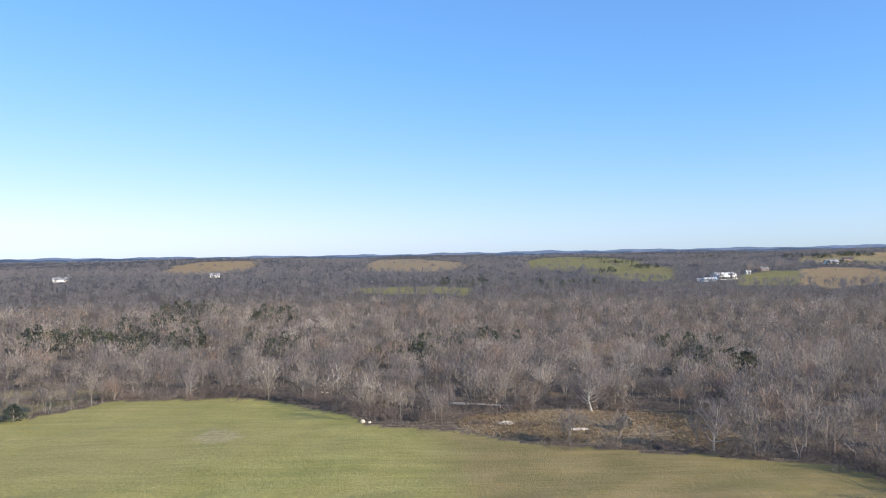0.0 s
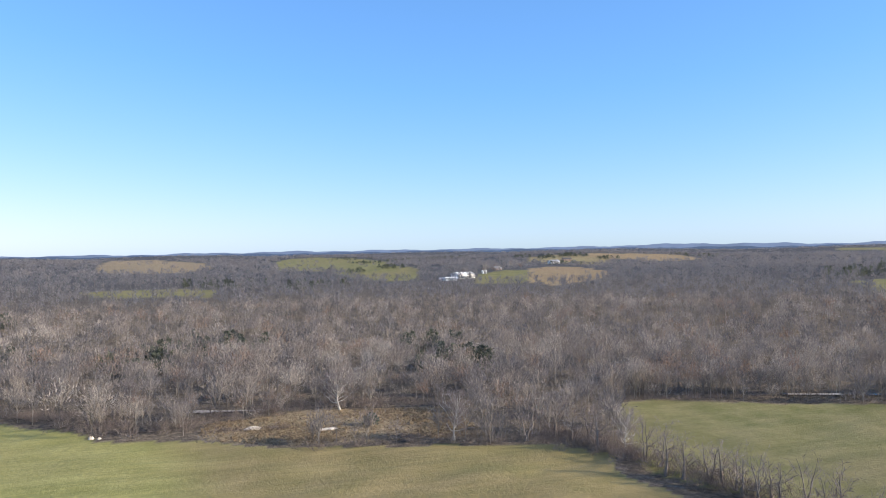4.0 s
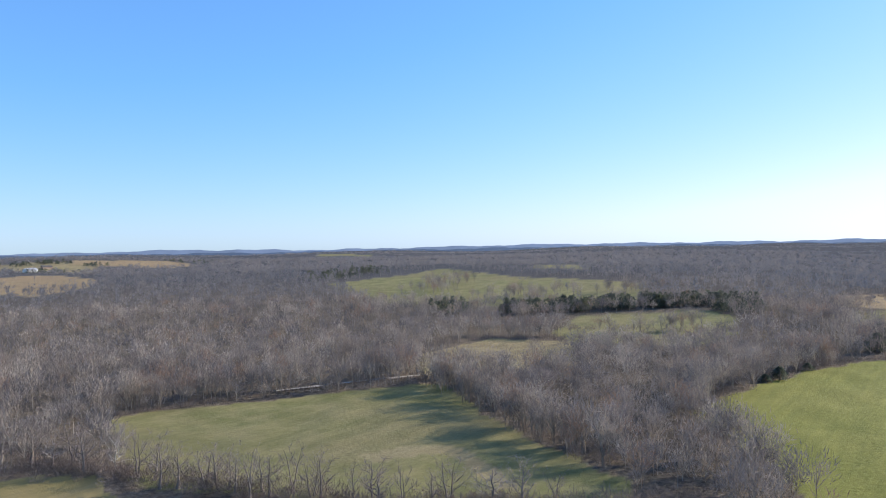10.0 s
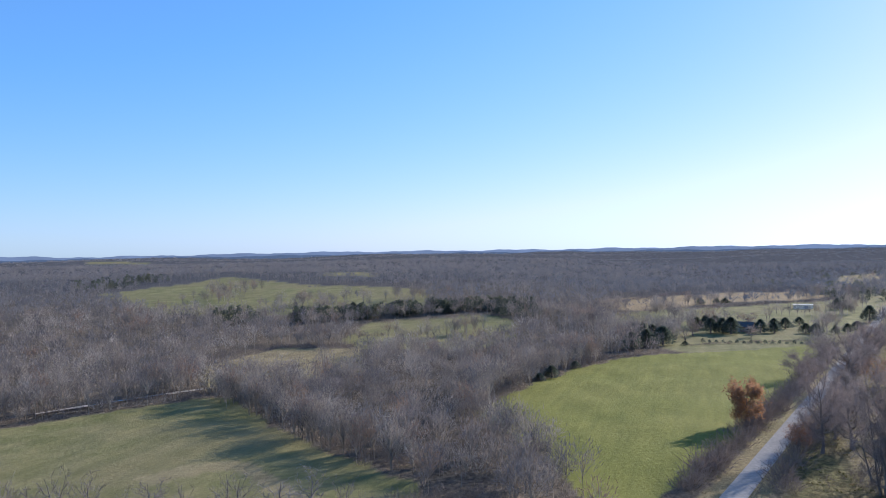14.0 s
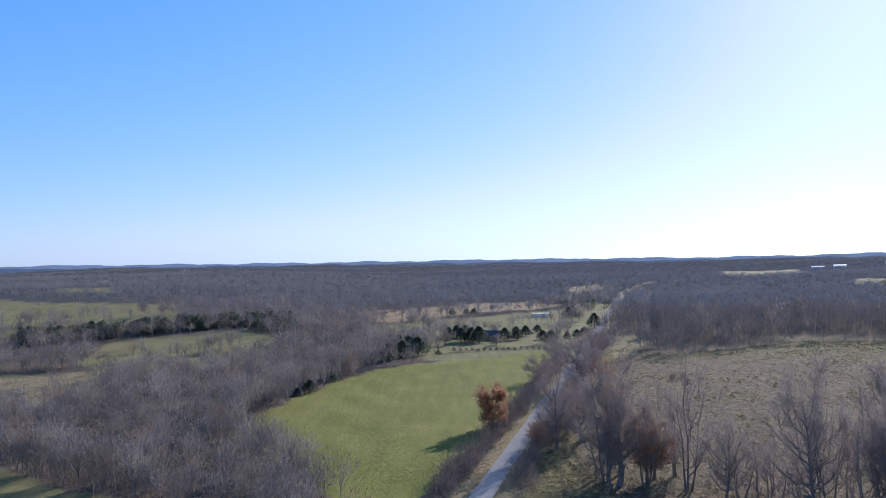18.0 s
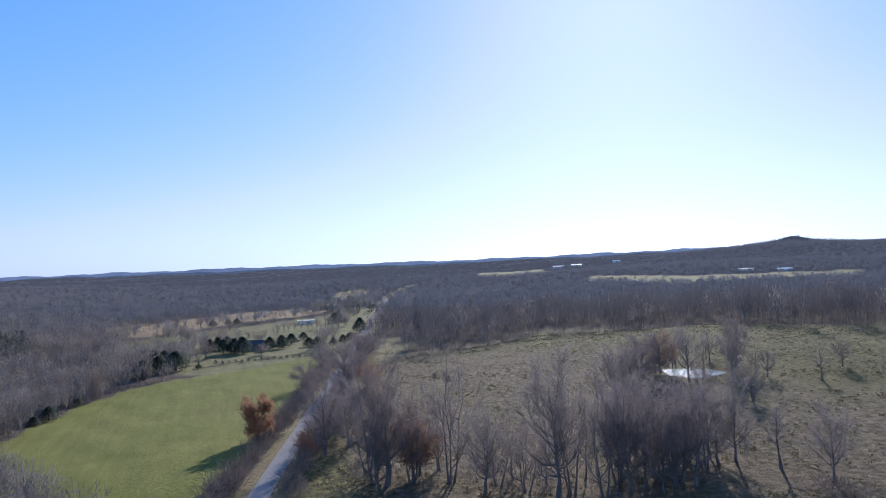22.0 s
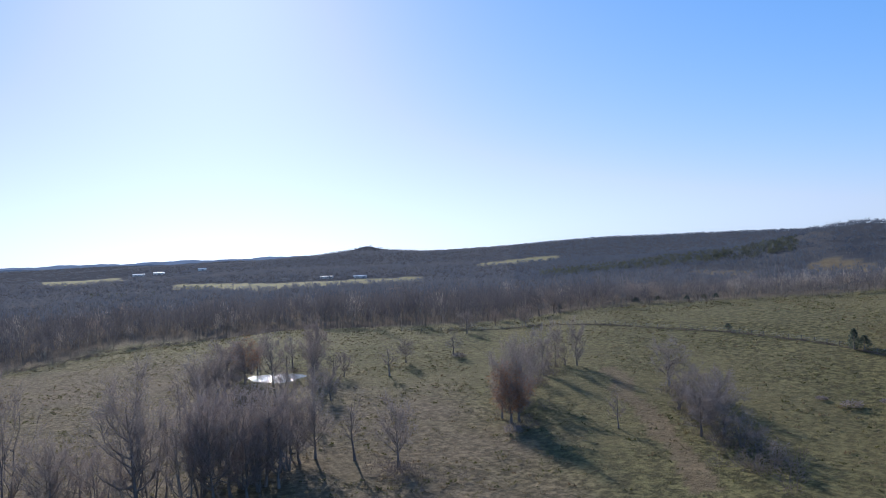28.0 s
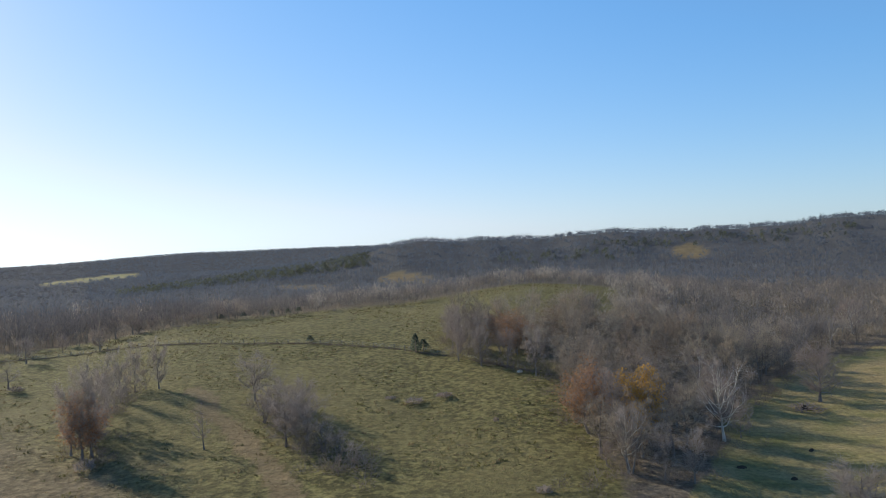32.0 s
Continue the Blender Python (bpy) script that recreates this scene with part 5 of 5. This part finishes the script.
# ---- pond ----
pts = []
for k in range(40):
    a = 2 * math.pi * k / 40
    rr = 1 + 0.09 * math.sin(3 * a + 0.4) + 0.06 * math.sin(5 * a)
    pts.append((204 + 9.6 * rr * math.cos(a), -148 + 8.8 * rr * math.sin(a), 6.28))
bm = bmesh.new()
bm.faces.new([bm.verts.new(p) for p in pts])
me = bpy.data.meshes.new("pond")
bm.to_mesh(me)
bm.free()
me.materials.append(M_WATER)
tagged(new("pond", me), "small bright stock pond ringed by bare trees", "pond", kind="structure")

# ---- farm buildings ----


def box_bm(x0, y0, z0, x1, y1, z1):
    bm = bmesh.new()
    v = [bm.verts.new(p) for p in [(x0, y0, z0), (x1, y0, z0), (x1, y1, z0), (x0, y1, z0), (x0, y0, z1), (x1, y0, z1), (x1, y1, z1), (x0, y1, z1)]]
    for f in [(3, 2, 1, 0), (4, 5, 6, 7), (0, 1, 5, 4), (1, 2, 6, 5), (2, 3, 7, 6), (3, 0, 4, 7)]:
        bm.faces.new([v[i] for i in f])
    return bm


def part(name, bm, material, parent, label=""):
    me = bpy.data.meshes.new(name)
    bm.to_mesh(me)
    bm.free()
    me.materials.append(material)
    ob = new(name, me)
    ob.parent = parent
    return tagged(ob, label)


def gable_walls(w, d, h, rise):
    """Walls with gable ends, the ridge along x."""
    bm = box_bm(-w / 2, -d / 2, -0.6, w / 2, d / 2, h)
    for s in (-1, 1):
        a, b, c = bm.verts.new((s * w / 2, -d / 2, h)), bm.verts.new((s * w / 2, d / 2, h)), bm.verts.new((s * w / 2, 0, h + rise))
        bm.faces.new((a, b, c))
    return bm


def gable_roof(w, d, h, rise, over=0.5, thick=0.2):
    """Two sloping slabs that meet at the ridge and overhang the walls."""
    bm = bmesh.new()
    e = d / 2 + over
    drop = rise * over / (d / 2)
    prof = [(-e, h - drop), (0, h + rise), (e, h - drop), (e, h - drop + thick), (0, h + rise + thick), (-e, h - drop + thick)]
    a = [bm.verts.new((-w / 2 - over, y, z + 0.03)) for y, z in prof]
    b = [bm.verts.new((w / 2 + over, y, z + 0.03)) for y, z in prof]
    for q in (a, list(reversed(b))):
        bm.faces.new((q[0], q[1], q[4], q[5]))
        bm.faces.new((q[1], q[2], q[3], q[4]))
    for i in range(6):
        j = (i + 1) % 6
        bm.faces.new((a[i], b[i], b[j], a[j]))
    return bm


def building(name, label, category, x, y, w, d, h, rise, turn, wall, roof, doors=(), windows=(), chimney=False, lean=None):
    """A gabled building: walls, roof, doors and windows on its long sides, perhaps a chimney or a lean-to."""
    root = tagged(new(name), label, category)
    part("walls", gable_walls(w, d, h, rise), wall, root)
    part("roof", gable_roof(w, d, h, rise), roof, root)
    for s in (-1, 1):
        for u, dw, dh in doors:
            part("door", box_bm(u - dw / 2, s * d / 2 - 0.06, 0, u + dw / 2, s * d / 2 + 0.06, dh), M_ROOF_GREY, root)
        for u, ww in windows:
            win = part("window", box_bm(u - ww / 2 - 0.08, s * d / 2 - 0.05, 0.9, u + ww / 2 + 0.08, s * d / 2 + 0.05, 2.2), M_WHITE, root)
            part("pane", box_bm(u - ww / 2, s * d / 2 - 0.07, 1.0, u + ww / 2, s * d / 2 + 0.07, 2.1), M_GLASS_DARK, win)
    if chimney:
        part("chimney", box_bm(w * 0.2, -0.4, h, w * 0.2 + 0.7, 0.4, h + rise + 1.0), M_BRICK, root)
    if lean:
        bm = box_bm(-w * 0.45, -d / 2 - lean, 2.6, w * 0.45, -d / 2 - 0.02, 2.75)
        part("lean_to_roof", bm, roof, root)
        for k in range(5):
            u = -w * 0.44 + k * w * 0.22
            part("post", box_bm(u - 0.1, -d / 2 - lean + 0.1, -0.6, u + 0.1, -d / 2 - lean + 0.3, 2.6), M_POST, root)
    root.matrix_world = Matrix.Translation((x, y, float(land(x, y)) + 0.1)) @ Matrix.Rotation(radians(turn), 4, "Z")
    return root


building("barn", "large white metal barn on the far hillside", "barn", 296, 795, 24, 13, 4.6, 2.2, 20, M_WHITE, M_WHITE, [(-6, 4, 3.6), (5, 4, 3.6)], lean=5)
building("machine_shed", "low white machine shed below the barn", "shed", 271, 764, 12, 7, 2.8, 1.2, -15, M_WHITE, M_WHITE, [(0, 3, 2.4)])
building("machine_shed", "small white shed beside the barn's yard", "shed", 262, 768, 6, 5, 2.4, 1.0, -10, M_WHITE, M_ROOF_GREY, [(0, 2, 2)])
building("garage", "small white garage near the barn", "garage", 347, 857, 5, 4, 2.8, 1.4, 5, M_WHITE, M_WHITE, [(0, 2.6, 2.2)])
building("farmhouse", "tan brick farmhouse with a grey roof among trees", "house", 388, 912, 10, 7, 2.8, 2.0, 10, M_BRICK, M_ROOF_GREY, [(0, 1.1, 2.1)], [(-4, 1.2), (3.5, 1.2)], True)
building("hill_house", "pale hilltop house with a blue-grey roof", "house", 580, 1124, 19, 10, 3.2, 2.8, 15, M_WHITE, M_ROOF_GREY, [(-1, 1.2, 2.1)], [(-6, 1.4), (-3.5, 1.4), (3, 1.4), (6.5, 1.4)], True)
building("hill_house", "low brick house on the northern hill", "house", 640, 1190, 15, 9, 3.0, 2.4, -5, M_BRICK, M_ROOF_DARK, [(0, 1.1, 2.1)], [(-5, 1.3), (4, 1.3)], True)
building("long_shed", "long low white-roofed shed in the valley pasture", "shed", 608, -80, 13, 7, 2.6, 0.4, 84, M_WARMED_WHITE, M_WARMED_WHITE, [(-2, 2.4, 2.1)])
building("farmhouse", "grey-roofed farmhouse behind cedars in the valley", "house", 440, -27, 13, 8, 2.8, 2.2, 70, M_BRICK, M_ROOF_DARK, [(0, 1.1, 2.1)], [(-4.5, 1.3), (4, 1.3)], True)
building("valley_house", "white house far down the valley road", "house", 1000, -152, 13, 8, 3.0, 2.2, 80, M_WHITE, M_ROOF_GREY, [(0, 1.1, 2.1)], [(-4, 1.3), (4, 1.3)])
building("poultry_house", "long pale poultry house on the southern plain", "farm shed", 1034, -864, 22, 9, 3.0, 1.6, 40, M_WHITE, M_ROOF_GREY, [(-6, 3, 2.6)], [(2, 1.4), (6, 1.4)])
building("poultry_house", "long pale farm shed beside open fields", "farm shed", 984, -898, 22, 9, 3.0, 1.6, 42, M_WHITE, M_WHITE, [(-6, 3, 2.6)], [(2, 1.4), (6, 1.4)])
building("far_barn", "distant white barn on the plain", "barn", 2170, -1090, 34, 14, 5, 2.5, 60, M_WHITE, M_WHITE, [(0, 4, 4)])
building("far_barn", "distant pale barn near the plain's farmyard", "barn", 2200, -1170, 34, 14, 5, 2.5, 62, M_WHITE, M_WHITE, [(0, 4, 4)])
building("far_barn", "distant small white barn under the ridge", "barn", 2215, -1328, 26, 12, 5, 2.5, 60, M_WHITE, M_WHITE, [(0, 4, 4)])
building("wood_house", "pale house in a clearing of the northern woods", "house", -456, 896, 17, 9, 3.0, 2.4, 25, M_WHITE, M_ROOF_GREY, [(0, 1.1, 2.1)], [(-5, 1.3), (4, 1.3)])
building("wood_house", "small white house below the hill field", "house", -318, 1046, 13, 8, 3.0, 2.2, 15, M_WHITE, M_ROOF_GREY, [(0, 1.1, 2.1)], [(-4, 1.3), (4, 1.3)])

# ---- gravel heap, rocks and fence ----


def heap(name, label, x, y, rx, ry, h, turn, material, seed):
    """A low uneven mound."""
    r = random.Random(seed)
    bm = bmesh.new()
    rings = []
    for i, (s, zz) in enumerate([(1.0, -0.15), (0.86, 0.35), (0.6, 0.75), (0.3, 0.96)]):
        rings.append([bm.verts.new((rx * s * math.cos(a) * r.uniform(0.85, 1.12), ry * s * math.sin(a) * r.uniform(0.85, 1.12), h * zz * r.uniform(0.85, 1.15)))
                      for a in [2 * math.pi * k / 18 for k in range(18)]])
    for a, b in zip(rings, rings[1:]):
        for k in range(18):
            bm.faces.new((a[k], a[(k + 1) % 18], b[(k + 1) % 18], b[k]))
    bm.faces.new(rings[-1])
    me = bpy.data.meshes.new(name)
    bm.to_mesh(me)
    bm.free()
    me.materials.append(material)
    ob = new(name, me)
    ob.matrix_world = Matrix.Translation((x, y, float(land(x, y)))) @ Matrix.Rotation(radians(turn), 4, "Z")
    return tagged(ob, label, "heap")


heap("gravel_heap", "pale heap of gravel in dry scrub", 16, 202.5, 2.7, 1.3, 0.75, 4, M_SAND, 1)
heap("sand_patch", "low pale spill of sand in dry scrub", 34, 195, 3.2, 1.4, 0.25, 6, M_SAND, 2)
heap("rock", "pale boulder at the field's corner", -23, 207.5, 0.8, 0.6, 0.8, 0, M_SAND, 3)
heap("rock", "smaller pale boulder at the field's corner", -21, 206.5, 0.6, 0.5, 0.6, 40, M_SAND, 4)
heap("rock", "pale rock beside the pasture's wood edge", 19, -217, 0.9, 0.6, 0.7, 20, M_SAND, 5)
heap("brush_pile", "dark pile of old branches on the meadow", -53, -201, 2.2, 1.0, 0.9, 70, M_BRUSH, 6)
heap("brush_pile", "low heap of dark brush in the meadow's shade", -44, -163, 1.6, 0.7, 0.6, 60, M_BRUSH, 7)
# stands for an unidentified dark shape on the grass
heap("brush_pile", "small dark low heap on the meadow", -28, -150, 1.2, 0.8, 0.4, 20, M_BRUSH, 8)
heap("brush_pile", "small dark brush heap on short grass", -36, -145, 0.8, 0.5, 0.4, 40, M_BRUSH, 9)

fence = tagged(new("pasture_fence"), "old wire fence on weathered posts across the pasture", "fence")
line = smooth_line([(235, -238), (218, -250), (184, -268), (145, -265), (100, -264), (65, -254), (43, -240), (19, -220), (4, -210)], 4.5)
post_me = bpy.data.meshes.new("post")
bm = box_bm(-0.09, -0.09, -0.4, 0.09, 0.09, 1.45)
bmesh.ops.bevel(bm, geom=bm.edges[:], offset=0.02, segments=1, affect="EDGES")
bm.to_mesh(post_me)
bm.free()
post_me.materials.append(M_POST)
for x, y in line:
    ob = new("post", post_me)
    ob.parent = fence
    ob.location = (x, y, float(land(x, y)))
    ob.rotation_euler = (random.uniform(-0.06, 0.06), random.uniform(-0.06, 0.06), random.uniform(0, 1))
for zz in (0.45, 0.85, 1.25):
    path = np.stack([line[:, 0], line[:, 1], land(line[:, 0], line[:, 1]) + zz], -1)
    mesh_part("wire", prism(path, np.full(len(path), 0.012), 3), M_WIRE, fence)

# ---- glowing backdrop of the last ridges, beyond the woods ----


def ridge(name, label, r, tops, low, seed, material):
    """A strip of far hills: its top is given as (bearing, elevation in degrees)."""
    az = np.arange(tops[0][0], tops[-1][0], 0.25)
    el = np.interp(az, *zip(*tops))
    el = el + 0.035 * np.sin(az * 0.9 + seed) + 0.025 * np.sin(az * 2.3 + 2 * seed) + 0.012 * np.sin(az * 7.1 + seed) + 0.006 * np.sin(az * 23.0)
    a = np.radians(az)
    x, y = r * np.sin(a), r * np.cos(a)
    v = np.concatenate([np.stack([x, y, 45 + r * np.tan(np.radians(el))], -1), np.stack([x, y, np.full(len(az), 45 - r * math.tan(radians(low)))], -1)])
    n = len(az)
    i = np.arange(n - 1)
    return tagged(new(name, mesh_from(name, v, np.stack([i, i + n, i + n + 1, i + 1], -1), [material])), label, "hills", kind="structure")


# the hills' haze is put in as a blue glow of their own
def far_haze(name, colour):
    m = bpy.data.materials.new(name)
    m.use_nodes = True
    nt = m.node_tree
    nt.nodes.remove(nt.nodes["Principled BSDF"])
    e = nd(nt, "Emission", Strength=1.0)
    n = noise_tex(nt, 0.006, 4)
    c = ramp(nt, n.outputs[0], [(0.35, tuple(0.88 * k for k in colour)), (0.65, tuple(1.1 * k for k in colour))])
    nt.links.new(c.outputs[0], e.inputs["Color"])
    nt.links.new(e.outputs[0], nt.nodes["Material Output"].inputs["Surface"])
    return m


ridge("backdrop", "glowing backdrop strip, a haze-blue wooded ridge along the horizon", 4920, [(-34, 0.42), (-5, 0.3), (6, 0.36), (28, 0.32), (37, 0.42), (47, 0.24), (62, 0.33), (79, 0.22), (95, 0.2), (111, 0.07), (124, 0.16), (134, 0.2), (145, 0.2)], 1.5, 1.0, far_haze("haze_blue_hills_glow", (0.13, 0.175, 0.275)))
ridge("backdrop_near", "glowing backdrop strip, a darker hazy ridge before the horizon", 4885, [(-34, 0.34), (-5, 0.2), (10, 0.22), (30, 0.2), (45, 0.1), (62, 0.12), (79, 0.06), (95, -0.02), (111, -0.12), (124, -0.02), (134, 0.05), (145, 0.05)], 1.5, 4.0, far_haze("haze_grey_hills_glow", (0.07, 0.10, 0.165)))
